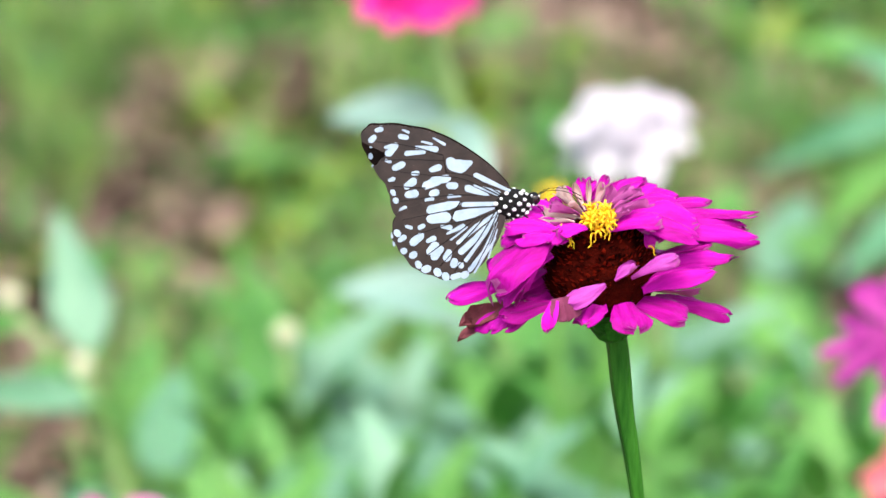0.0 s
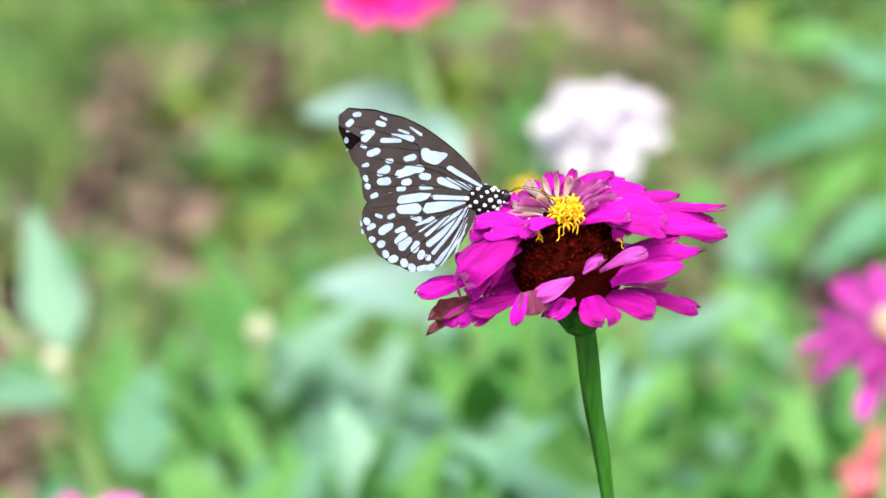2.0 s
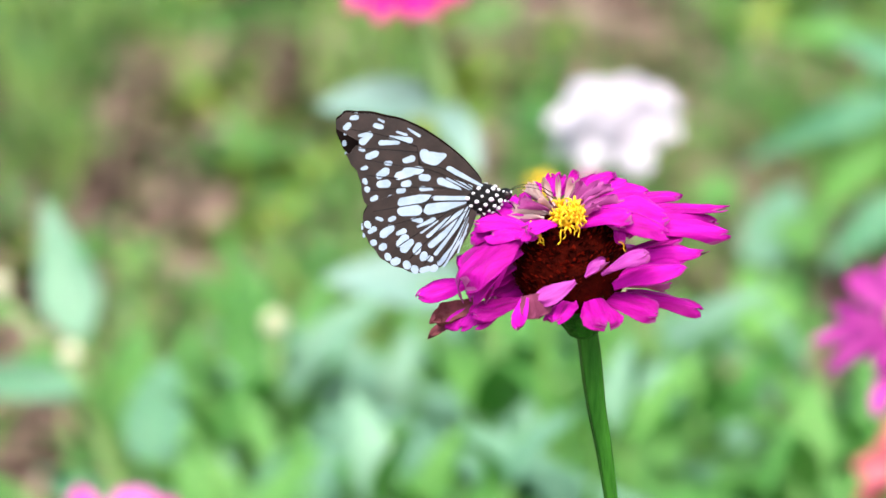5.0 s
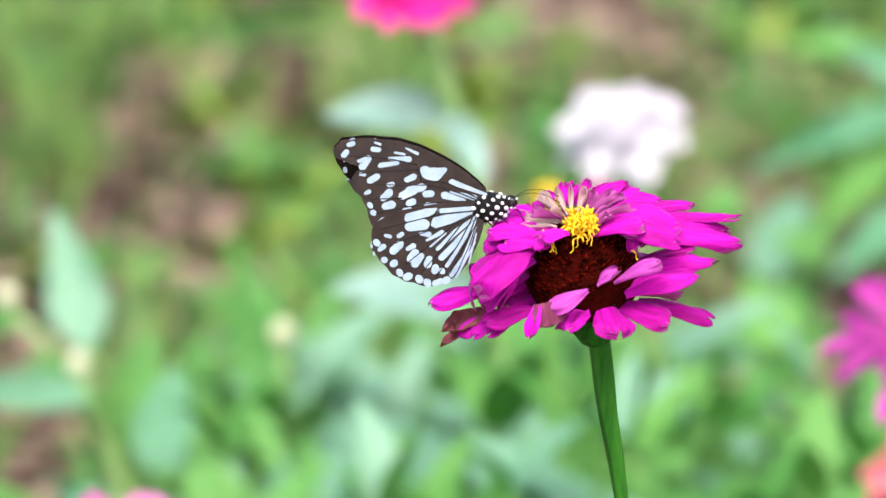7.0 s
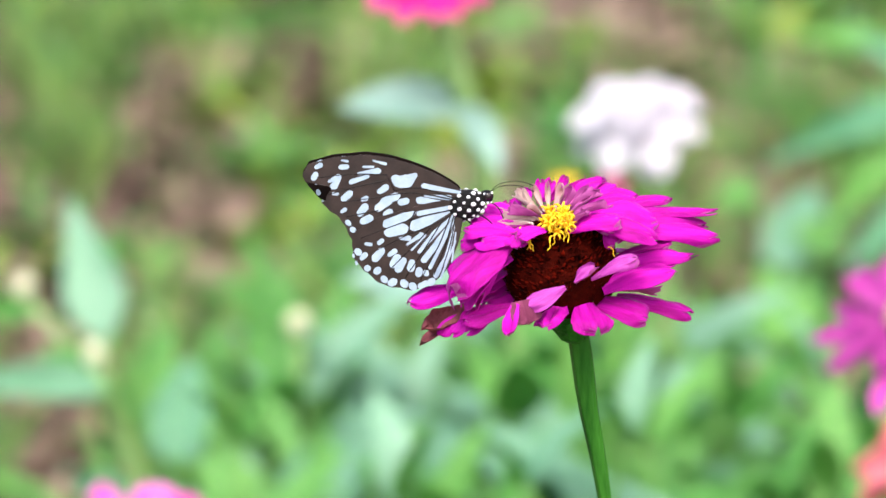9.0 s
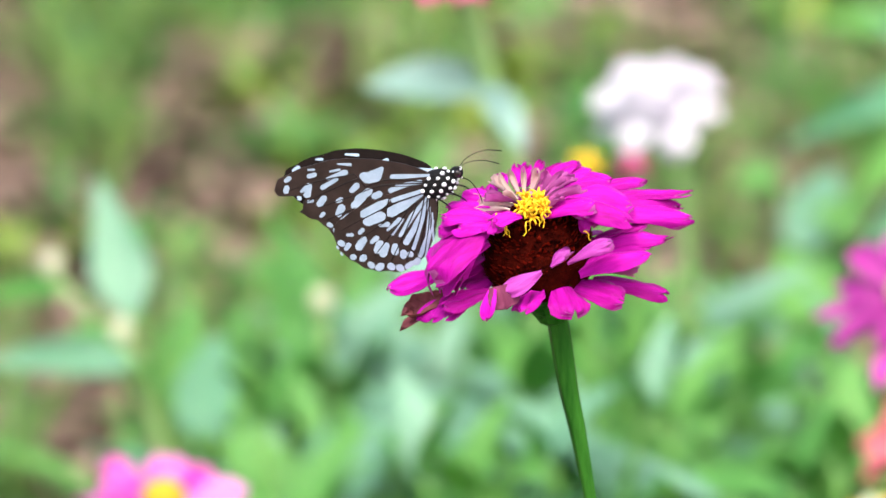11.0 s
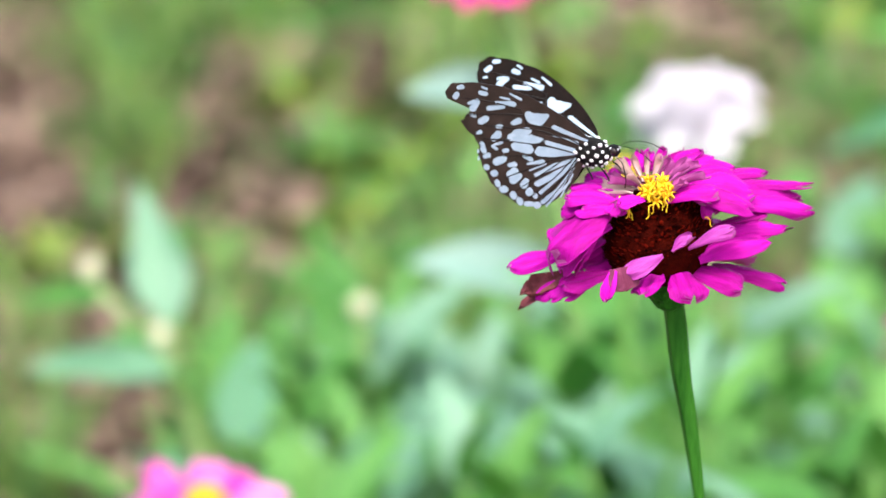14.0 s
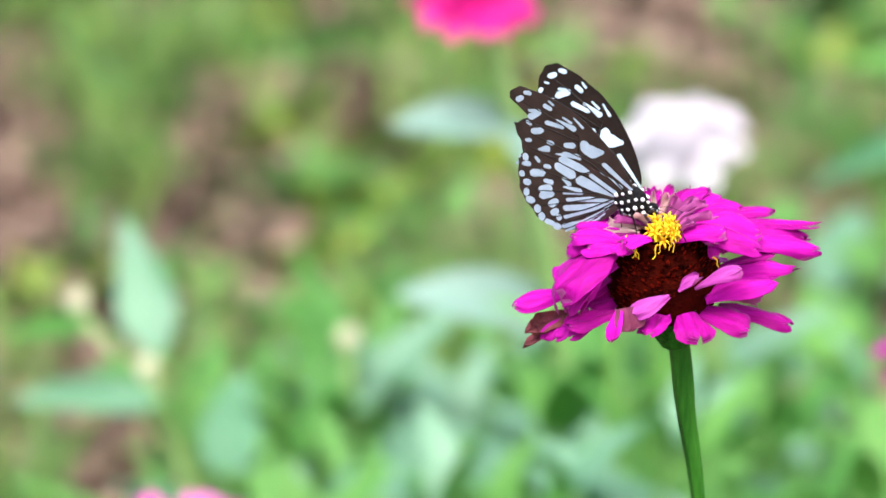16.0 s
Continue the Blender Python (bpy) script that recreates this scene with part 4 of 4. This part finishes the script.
# Spots, each tapering from one rounded end to the other: x, z, radius, x, z, radius (mm)
FORE_TIP = [(-34.72, 22.67, 0.64, -33.48, 22.88, 0.72), (-36.49, 19.91, 0.8, -35.59, 20.74, 0.8), (-28.2, 20.57, 0.72, -26.61, 20.16, 0.72), (-27.33, 22.35, 0.32, -25.89, 21.61, 0.4),
            (-36.87, 17.52, 0.32, -35.94, 17.72, 0.32), (-32.48, 17.7, 0.48, -29.68, 18.29, 0.72), (-29.66, 17.98, 0.8, -31.78, 15.99, 1.04), (-36.94, 15.3, 0.56, -36.91, 14.67, 0.64),
            (-32.64, 14.05, 0.48, -31.53, 13.62, 0.48), (-36.5, 12.31, 0.32, -36.5, 12.15, 0.4), (-30.19, 11.78, 0.96, -28.19, 12.65, 0.96), (-25.24, 9.92, 0.64, -24.14, 9.97, 0.72),
            (-31.94, 8.37, 0.48, -30.86, 8.74, 0.64), (-33.84, 8.61, 0.56, -33.67, 8.46, 0.48)]
FORE_CELL = [(-27.3, 6.34, 0.96, -25.31, 7.7, 1.12), (-27.04, 3.97, 1.04, -25, 4.22, 1.12), (-31.33, 5.07, 0.72, -30.99, 4.45, 0.64), (-30.77, 2.71, 0.72, -30.44, 2.4, 0.8),
             (-29.23, -0.25, 0.64, -28.15, 0.27, 0.72), (-25.43, -0.73, 0.8, -23.9, 0.29, 0.8), (-24.13, 17.26, 0.48, -18.6, 16.38, 0.96), (-22.15, 18.76, 0.32, -19.6, 17.92, 0.4),
             (-26.74, 15.72, 0.8, -22.03, 15.76, 0.64), (-19.04, 19.53, 0.32, -15.97, 17.6, 0.48), (-19.92, 10.66, 0.8, -17.9, 11.2, 0.95), (-15.32, 5.89, 0.96, -13.74, 5.79, 0.96),
             (-20.28, 3.9, 0.95, -19.03, 4.2, 0.95), (-21.76, 1.97, 0.8, -20.52, 2.34, 0.8), (-15.34, 2.71, 0.8, -12.95, 2.17, 0.88)]
FORE_BASE = [(-14.67, 12.74, 1.28, -13.98, 11.5, 1.6), (-13.98, 11.5, 1.6, -11.76, 11.11, 1.92), (-11.76, 11.11, 1.76, -9.13, 12.02, 0.72), (-21.94, 6.25, 1.15, -18.53, 7.34, 1.25),
             (-19.8, 7.61, 1.1, -16.03, 7.92, 1.2), (-10.07, 4.83, 1.12, -4.77, 2.51, 0.64), (-7.7, 8.27, 0.88, 1.49, 3.4, 0.4), (-8.37, 5.54, 0.32, -1.96, 2.94, 0.88),
             (-29.38, -4.23, 0.4, -29.23, -4.07, 0.4), (-28.02, -2.74, 0.56, -27.71, -2.73, 0.48), (-29.77, -2.5, 0.48, -29.45, -2.48, 0.48), (-25.04, -2.46, 0.48, -23.79, -2.25, 0.64)]
HIND_CELL = [(-20.86, -0.94, 1.44, -16.01, 0.02, 1.28), (-16.01, 0.02, 1.28, -12.88, 0.59, 0.64), (-20.93, -3.48, 1.44, -16.84, -3.19, 1.6), (-11.29, 0.17, 0.8, -1.83, -0, 0.64),
             (-13.54, -3.08, 1.6, -9, -2.3, 1.44), (-9, -2.3, 1.44, -1.81, -0.64, 0.48), (-18.02, -5.78, 0.48, -15.8, -6.18, 0.8), (-16.53, -7.8, 0.4, -12.02, -5.9, 0.72),
             (-15.68, -9.52, 0.48, -11.38, -6.36, 0.56)]
HIND_STREAKS = [(-13.76, -10.58, 0.64, -8.23, -6.26, 0.88), (-8.23, -6.26, 0.88, -1.45, -1.9, 0.32), (-13.03, -13.26, 0.96, -8.13, -9.12, 0.96), (-8.13, -9.12, 0.96, -1.74, -2.7, 0.32),
                (-11.69, -15.61, 0.64, -2.32, -4.15, 0.4), (-10.65, -18.29, 0.8, -6.4, -13.53, 0.72), (-6.4, -13.53, 0.72, -2.58, -5.44, 0.32), (-9.36, -19.21, 0.4, -3.06, -9.91, 0.32),
                (-5.38, -15.41, 0.24, -2.52, -7.34, 0.24)]
HIND_ROW = [(-26.23, -9.86, 1.2, -24.08, -8.2, 1.12), (-22.14, -9.73, 0.64, -20.43, -9.04, 0.8), (-21.72, -12.75, 1.12, -20.2, -11.1, 1.2), (-20.57, -14.3, 1.12, -18.59, -12.17, 0.96),
            (-17.08, -14.83, 1.12, -16.35, -13.21, 0.96), (-15.28, -16.85, 0.96, -14.84, -15.87, 0.96), (-13.22, -16.94, 0.88, -13.05, -17.25, 0.8), (-24.32, -5.82, 0.64, -23.23, -5.31, 0.64)]
HIND_DOTS = [(-30.74, -6.83, 0.88, -30.4, -7.45, 0.88), (-30.03, -9.19, 0.64, -28.8, -8.35, 0.8), (-29.15, -12.19, 0.88, -28.83, -12.34, 0.88), (-26.74, -13.71, 0.96, -26.12, -13.37, 0.96),
             (-25.24, -16.05, 0.88, -24.9, -16.68, 0.88), (-23.44, -17.91, 1.04, -22.51, -17.56, 1.04), (-19.96, -18.43, 1.04, -19.62, -19.06, 1.04), (-17.7, -19.8, 1.04, -17.36, -20.43, 0.96),
             (-15.63, -20.37, 0.8, -13.75, -19.83, 0.8), (-12.49, -19.95, 1.04, -11.87, -19.61, 0.96), (-27.95, -5.3, 0.48, -26.68, -5.74, 0.56), (-32.13, -7.67, 0.32, -32.11, -8.3, 0.32),
             (-31.74, -9.88, 0.32, -31.72, -10.52, 0.32)]
# Main veins: points x, z (mm)
FORE_VEINS = [[(-0.9, 1.2), (-8.6, 2.8), (-18, 3.1), (-30, 2.2)], [(-1, 2.6), (-9, 8.2), (-16, 9.6)], [(-1, 2), (-7, 5.4), (-13, 8), (-22, 9.4), (-31, 11)], [(-16, 9.6), (-16.6, 14.6)],
              [(-16.6, 14.6), (-26, 17.8), (-35, 19.6)], [(-16.4, 13), (-25, 13.9), (-34, 14.2)], [(-22, 5.6), (-31, 6.6)]]
HIND_VEINS = [[(-1.5, -0.8), (-7.6, -0.8), (-13.1, -1), (-21, -2.1), (-29, -3.4)], [(-12.3, 1.2), (-14.4, -1.8), (-15.5, -4.9)], [(-1.1, -1.6), (-8.3, -3.9), (-15.5, -5.1), (-25.5, -7.8)],
              [(-8.3, -3.9), (-14, -8), (-23, -14)], [(-5, -2.8), (-11, -9), (-19, -17)], [(-3, -2.4), (-8, -10), (-15, -18.6)], [(-2, -2.4), (-6, -10), (-11, -18)], [(-1.6, -2.6), (-4.6, -10), (-8.6, -17)]]


def wing_bend(x, z, side):
    """Slight camber of a wing, in metres to its outer side."""
    return side * (0.00025 * math.sin(0.09 * math.hypot(x, z)) + 0.00004 * z)


def wing_bm(edge, side):
    line = [(p.x, p.y) for p in smooth_line([(*e, 0) for e in edge] + [(*edge[0], 0)], 4)[:-1]]
    cx, cz = sum(p[0] for p in line) / len(line), sum(p[1] for p in line) / len(line)
    bm = bmesh.new()
    for off in (-1, 1):
        rings = []
        for k in (1.0, 0.66, 0.33):
            ring = []
            for i, (x, z) in enumerate(line):
                wave = k * (1 + 0.012 * math.sin(i * 1.15)) if x < -18 else k
                x2, z2 = cx + (x - cx) * wave, cz + (z - cz) * wave
                ring.append(bm.verts.new((x2 / 1000, wing_bend(x2, z2, side) + off * 0.00007, z2 / 1000)))
            rings.append(ring)
        mid = bm.verts.new((cx / 1000, wing_bend(cx, cz, side) + off * 0.00007, cz / 1000))
        n = len(line)
        for a, b in zip(rings, rings[1:]):
            for i in range(n):
                q = (a[i], a[(i + 1) % n], b[(i + 1) % n], b[i])
                bm.faces.new(q if off < 0 else q[::-1]).material_index = int(off != side)
        for i in range(n):
            q = (rings[-1][i], rings[-1][(i + 1) % n], mid)
            bm.faces.new(q if off < 0 else q[::-1]).material_index = int(off != side)
        if off < 0:
            first = rings[0]
        else:
            for i in range(n):
                edge = bm.faces.new((first[(i + 1) % n], first[i], rings[0][i], rings[0][(i + 1) % n]))
                for e in edge.edges:
                    e.smooth = False
    return bm


def add_spots(wing, rows, side, name, seed):
    """Scale spots standing a hair proud on both faces of a wing, blunt drops with wavy edges, each one a piece of its own."""
    for n, (x0, z0, r0, x1, z1, r1) in enumerate(rows):
        r0, r1 = r0 * 0.96, r1 * 0.96
        long = math.hypot(x1 - x0, z1 - z0)
        tilt = math.atan2(z1 - z0, x1 - x0)
        lean = math.acos(max(-0.9, min(0.9, (r0 - r1) / max(long, 0.01))))
        rim = []
        for k in range(9):
            a = tilt + lean + (2 * math.pi - 2 * lean) * k / 8
            rim.append((x0 + r0 * math.cos(a), z0 + r0 * math.sin(a)))
        for k in range(9):
            a = tilt - lean + 2 * lean * k / 8
            rim.append((x1 + r1 * math.cos(a), z1 + r1 * math.sin(a)))
        cx, cz = (x0 * r0 + x1 * r1) / (r0 + r1), (z0 * r0 + z1 * r1) / (r0 + r1)
        ux, uz = math.cos(tilt), math.sin(tilt)
        half = (long + r0 + r1) / 2
        mx, mz = (x0 - r0 * ux + x1 + r1 * ux) / 2, (z0 - r0 * uz + z1 + r1 * uz) / 2
        for k, (x, z) in enumerate(rim):
            u, v = (x - mx) * ux + (z - mz) * uz, (z - mz) * ux - (x - mx) * uz
            v *= 0.72 + 0.36 * math.sqrt(max(0, 1 - (u / half) ** 2))
            rim[k] = (mx + u * ux - v * uz, mz + u * uz + v * ux)
        rim = [(cx + (x - cx) * (1 + 0.10 * noise.noise((x * 0.9, z * 0.9, seed))), cz + (z - cz) * (1 + 0.10 * noise.noise((x * 0.9, z * 0.9, seed + 9)))) for x, z in rim]
        bm = bmesh.new()
        rims = []
        lift = 0.00012 + 0.000003 * (n % 5)
        for off in (-1, 1):
            mid = bm.verts.new((cx / 1000, wing_bend(cx, cz, side) + off * (lift + 0.00001), cz / 1000))
            ring = [bm.verts.new((x / 1000, wing_bend(x, z, side) + off * lift, z / 1000)) for x, z in rim]
            for k in range(18):
                q = (mid, ring[k], ring[(k + 1) % 18])
                bm.faces.new(q if off < 0 else q[::-1])
            rims.append(ring)
        for k in range(18):
            bm.faces.new((rims[0][(k + 1) % 18], rims[0][k], rims[1][k], rims[1][(k + 1) % 18]))
        part(name, bm, M_SPOT, wing).data.shade_flat()


def add_veins(wing, veins, side):
    """Thin dark veins standing proud on both faces, thickest at the root."""
    for line in veins:
        for face in (-1, 1):
            pts = [(p.x / 1000, wing_bend(p.x, p.y, side) + face * 0.00012, p.y / 1000) for p in smooth_line([(*q, 0) for q in line], 4)]
            n = len(pts) - 1
            part("vein", tube(bmesh.new(), pts, [0.00020 - 0.00008 * k / n for k in range(n + 1)], 6), M_VEIN, wing)


def build_butterfly():
    fly = thing("butterfly", pose(0, 0, 0), "dark brown butterfly with bluish-white wing spots, feeding on the zinnia", "butterfly")
    bm = bmesh.new()
    ball(bm, (0.0012, 0, -0.0005), (0.0062, 0.0036, 0.0044), 18, 12)
    thorax = part("thorax", bm, M_BODY, fly, "black thorax with white dots")
    bm = bmesh.new()
    ball(bm, (0, 0, 0), (0.00066, 0.00056, 0.00056), 7, 5)
    dot = mesh_of(bm, "white_dot")
    for k in range(64):
        z = 1 - 2 * (k + 0.5) / 64
        a = 2.39996 * k
        r = math.sqrt(1 - z * z)
        n = Vector((z, r * math.cos(a), r * math.sin(a)))
        if n.z < 0.85:
            size = 0.75 + 0.5 * ((k * 37) % 10) / 10
            part("white_dot", dot, M_DOT, thorax, m=Matrix.Translation((0.0012 + 0.0062 * n.x, 0.0036 * n.y, -0.0005 + 0.0044 * n.z)) @ Matrix.Scale(size, 4))
    bm = bmesh.new()
    ball(bm, (0.0080, 0, 0.0006), (0.0020, 0.0019, 0.0019), 14, 10)
    head = part("head", bm, M_BODY, fly)
    for s in (-1, 1):
        bm = bmesh.new()
        ball(bm, (0.0084, s * 0.0013, 0.0008), (0.0011, 0.0009, 0.0012), 12, 8)
        part("eye", bm, M_EYE, head)
        bm = bmesh.new()
        line = smooth_line([(0.0092, s * 0.0008, 0.0016), (0.0122, s * 0.0022, 0.0030), (0.0172, s * 0.0040, 0.0026), (0.0215, s * 0.0052, 0.0002)], 5)
        tube(bm, line, [0.00009 + 0.00012 * (k / len(line)) ** 6 for k in range(len(line))], 6)
        part("antenna", bm, M_BODY, fly, "thin black clubbed antenna")
    bm = bmesh.new()
    for k, (x, y, z) in enumerate([(0.0088, 0, -0.0012), (0.0080, 0.0012, -0.0010), (0.0080, -0.0012, -0.0010), (0.0076, -0.0013, 0.0016), (0.0076, 0.0013, 0.0016), (0.0096, -0.0007, 0.0014), (0.0096, 0.0007, 0.0014)]):
        ball(bm, (x, y, z), (0.0004, 0.0004, 0.0004), 6, 5)
    part("face_dots", bm, M_DOT, head, "small white face dots")
    bm = bmesh.new()
    tube(bm, smooth_line([(0.0080, 0, -0.0008), (0.0105, 0, -0.0030), (0.0115, 0, -0.0075), (0.0112, 0, -0.0105)], 5), [0.00015] * 16, 5)
    part("proboscis", bm, M_BODY, fly)
    bm = bmesh.new()
    line = smooth_line([(-0.003, 0, -0.0012), (-0.0075, 0, -0.0050), (-0.0115, 0, -0.0100), (-0.0150, 0, -0.0150)], 4)
    tube(bm, line, [0.0014, 0.0020, 0.0021, 0.0022, 0.0022, 0.0021, 0.0021, 0.0020, 0.0018, 0.0016, 0.0014, 0.0012, 0.0006], 12)
    part("abdomen", bm, M_BODY, fly, "slender dark abdomen")
    for s in (-1, 1):
        for x, fx in ((0.003, 0.0075), (-0.001, 0.0025)):
            bm = bmesh.new()
            line = smooth_line([(x, s * 0.0015, -0.003), ((x + fx) / 2, s * 0.0035, -0.0036), (fx, s * 0.0045, -0.0056), (fx + 0.0008, s * 0.0048, -0.0070)], 4)
            tube(bm, line, [0.00028 - 0.00012 * k / len(line) for k in range(len(line))], 6)
            part("leg", bm, M_BODY, fly)
    wings = []
    for s, seed in ((-1, 1), (1, 2)):
        fore = part("forewing", wing_bm(TORN_EDGE if s < 0 else FORE_EDGE, s), [M_WING, M_WING_UPPER], fly, "dark brown forewing with bluish-white spots")
        add_veins(fore, FORE_VEINS, s)
        add_spots(fore, [r for r in FORE_TIP if s > 0 or not (r[0] < -33 and 8 < r[1] < 19)] + FORE_CELL + FORE_BASE, s, "wing_spot", seed)
        hind = part("hindwing", wing_bm(HIND_EDGE, s), [M_WING, M_WING_UPPER], fly, "dark brown hindwing with long white streaks")
        add_veins(hind, HIND_VEINS, s)
        add_spots(hind, HIND_CELL + HIND_STREAKS + HIND_ROW + HIND_DOTS, s, "wing_spot", seed + 4)
        wings.append((fore, hind, s))
    return fly, wings


build_ground()
build_grass()
build_litter()
build_bed()
build_weeds()
flower = build_flower()
fly, wings = build_butterfly()


# ---- what moves ----
# The flower sways on its stem: seconds, degrees about x and about y at its foot.
SWAY = [(0.0, -2.04, 0.53), (0.5, -1.6, 0.21), (1.0, -3.31, 0.3), (1.5, -1.01, -0.18), (2.0, -2.27, 0.4), (2.5, -1.08, -0.23), (3.0, -1.34, 0.02),
        (3.5, -1.41, 0.02), (4.0, -1.2, -0.02), (6.3, -1.9, 0.4), (6.5, -0.81, 0.56), (7.0, -1.25, 0.16), (7.5, -0.6, 0.09), (8.0, -0.8, -0.96),
        (8.5, -0.83, -0.58), (9.0, -0.83, -0.83), (11.5, 0.47, -2.11), (12.0, -0.62, 0.61), (12.5, 0.77, -1.01), (13.0, -0.99, 0.37), (13.5, 1.09, 0.26),
        (14.0, -0.59, 0.22), (14.5, 0.85, 1.0), (15.0, -0.06, 0.38), (15.5, 0.65, 1.22), (16.0, 0.28, 0.72)]
# The butterfly on the flower: seconds, mm to the side and up from the cone's face, degrees head up, degrees turned to the viewer,
# lean of the back away from the viewer, swing of the near and of the far forewing, opening of the far wings.
# How far the hindwings are drawn back under the forewings: seconds, degrees.
DRAWN = [(0, 0), (4, 0), (6.3, 1.5), (8.5, 1.5), (9, 0.5), (11.5, -3), (12.5, -5), (13, -8), (13.5, -7), (14, -9), (14.5, -8), (15, -6), (16, -4)]
CLIMB = [(0, -33.5, 21.1, 3, 0.4, 7.2, 0.8, 0.8, 0), (0.5, -32.9, 21.4, 1.3, -0.2, 7.9, -0.5, -0.5, 0), (1, -32.8, 20.9, 0.6, -0.7, 5.8, 0.2, 0.2, 0),
         (1.5, -32.4, 21.6, 0, -0.1, 8, -1, -1, 0), (2, -32.7, 20.7, -1.1, 0.3, 7.9, -0.3, -0.3, 0), (2.5, -32, 21.2, -0.1, -0.7, 6.6, -0.4, -0.4, 0),
         (3, -31.9, 21.3, -1, -0.4, 7.3, -0.1, -0.1, 0), (3.5, -32.2, 21.2, -1.7, 0.1, 6.7, -0.4, -0.4, 0), (4, -32.3, 21.5, -2.2, 0, 6.9, -0.5, -0.5, 0),
         (6.3, -37, 22.0, 11.3, 1, 5, 4.5, 4.5, 0), (6.5, -36.4, 22.0, 13.2, 1, 5, 5.3, 5.3, 0), (7, -34.7, 21.6, 4.4, 1, 5, 3.6, 3.6, 0),
         (7.5, -36.4, 21.9, 12, 1, 5, 2.8, 2.8, 0), (8, -35.2, 21.2, 11, 1, 5, 4.5, 4.5, 0), (8.5, -35.2, 21.0, 10.5, 1, 5, 4, 4, 0),
         (9, -34.8, 21.6, 10.7, 1.1, 5.7, 6.4, 6.4, 0), (11.5, -36.2, 23.8, 22.5, 5.2, -6, 8.6, 8, 30), (12, -37.5, 23.7, 20.5, 3.8, -0.5, 9.3, 8, 30),
         (12.5, -36.9, 24.1, 22.5, 9, -6, 7.6, 6.5, 30), (13, -33.6, 25.5, 15.3, 13.4, -6, 8.4, 9, 26), (13.5, -30.5, 28.1, 15.4, 16.5, -6, 3.7, 1, 34),
         (14, -27.1, 28.3, 0.3, 22.1, -6, 10, -0.6, 36), (14.5, -20.6, 27.1, -19.3, 21.6, -6, 11, 2.5, 36), (15, -18.8, 26.3, -27.1, 23.8, -6, 6.3, 6, 5),
         (15.5, -17.8, 25.7, -26.2, 25.9, -6, 5.2, 6, 6), (16, -17.5, 26.1, -26.5, 22, -6, 15, 4, 36)]

# The wind bends the blooms at the sides of the bed: seconds, degrees to the side at the foot.
WIND = [(0, 0.37), (1, 0.54), (2, 0.75), (3, 0.44), (4, 0.54), (6.5, 0.95), (7, 0.81), (8, 0), (9, -0.44), (11.5, -1.42), (12, 0.24), (12.5, 0.2), (13, 1.0), (14, 0.7), (16, 0.6)]
BREEZE = [(0, 1.1), (2, 1.4), (4, 1.1), (7, 1.5), (9, 0.9), (11.5, -0.3), (12.5, -0.2), (13, 0), (14, 0), (16, 0.4)]


def motions():
    for name, rows, much in (("magenta_zinnia", WIND, 1.0), ("coral_zinnia", WIND, 1.45), ("yellow_zinnia", WIND, 1.45), ("pink_zinnia", BREEZE, 1.0)):
        plant = bpy.data.objects[name]
        foot = plant.matrix_basis.translation.copy()
        walk(plant, [(t, pose(*foot, 0, much * bend, 0)) for t, bend in rows])
    walk(flower, [(t, pose(*FLOWER_BASE, rx, ry, 0)) for t, rx, ry in SWAY])
    rows = []
    for (t, rx, ry), (_, dx, dz, up, turn, lean, _, _, _) in zip(SWAY, CLIMB):
        seat = Matrix.Translation(FACE + Vector((dx / 1000, 0.012, dz / 1000 - 0.0036))) @ pose(0, 0, 0, -lean, 0, -turn) @ pose(0, 0, 0, 0, -up, 0)
        rows.append((t, pose(*FLOWER_BASE, rx, ry, 0) @ seat))
    walk(fly, rows)
    for fore, hind, s in wings:
        swing, spread = (6, 0) if s < 0 else (7, 1)
        walk(fore, [(row[0], pose(0, s * 0.0020, 0, -spread * row[8], 0, 0) @ pose(0, 0, 0, 0, -row[swing], 0)) for row in CLIMB])
        walk(hind, [(row[0], pose(0, s * 0.0024, 0, float(np.interp(row[0], (9, 13), (0, -2))), 0, 0) @ pose(0, 0, 0, 0, -float(np.interp(row[0], *zip(*DRAWN))), 0)) for row in CLIMB])


motions()
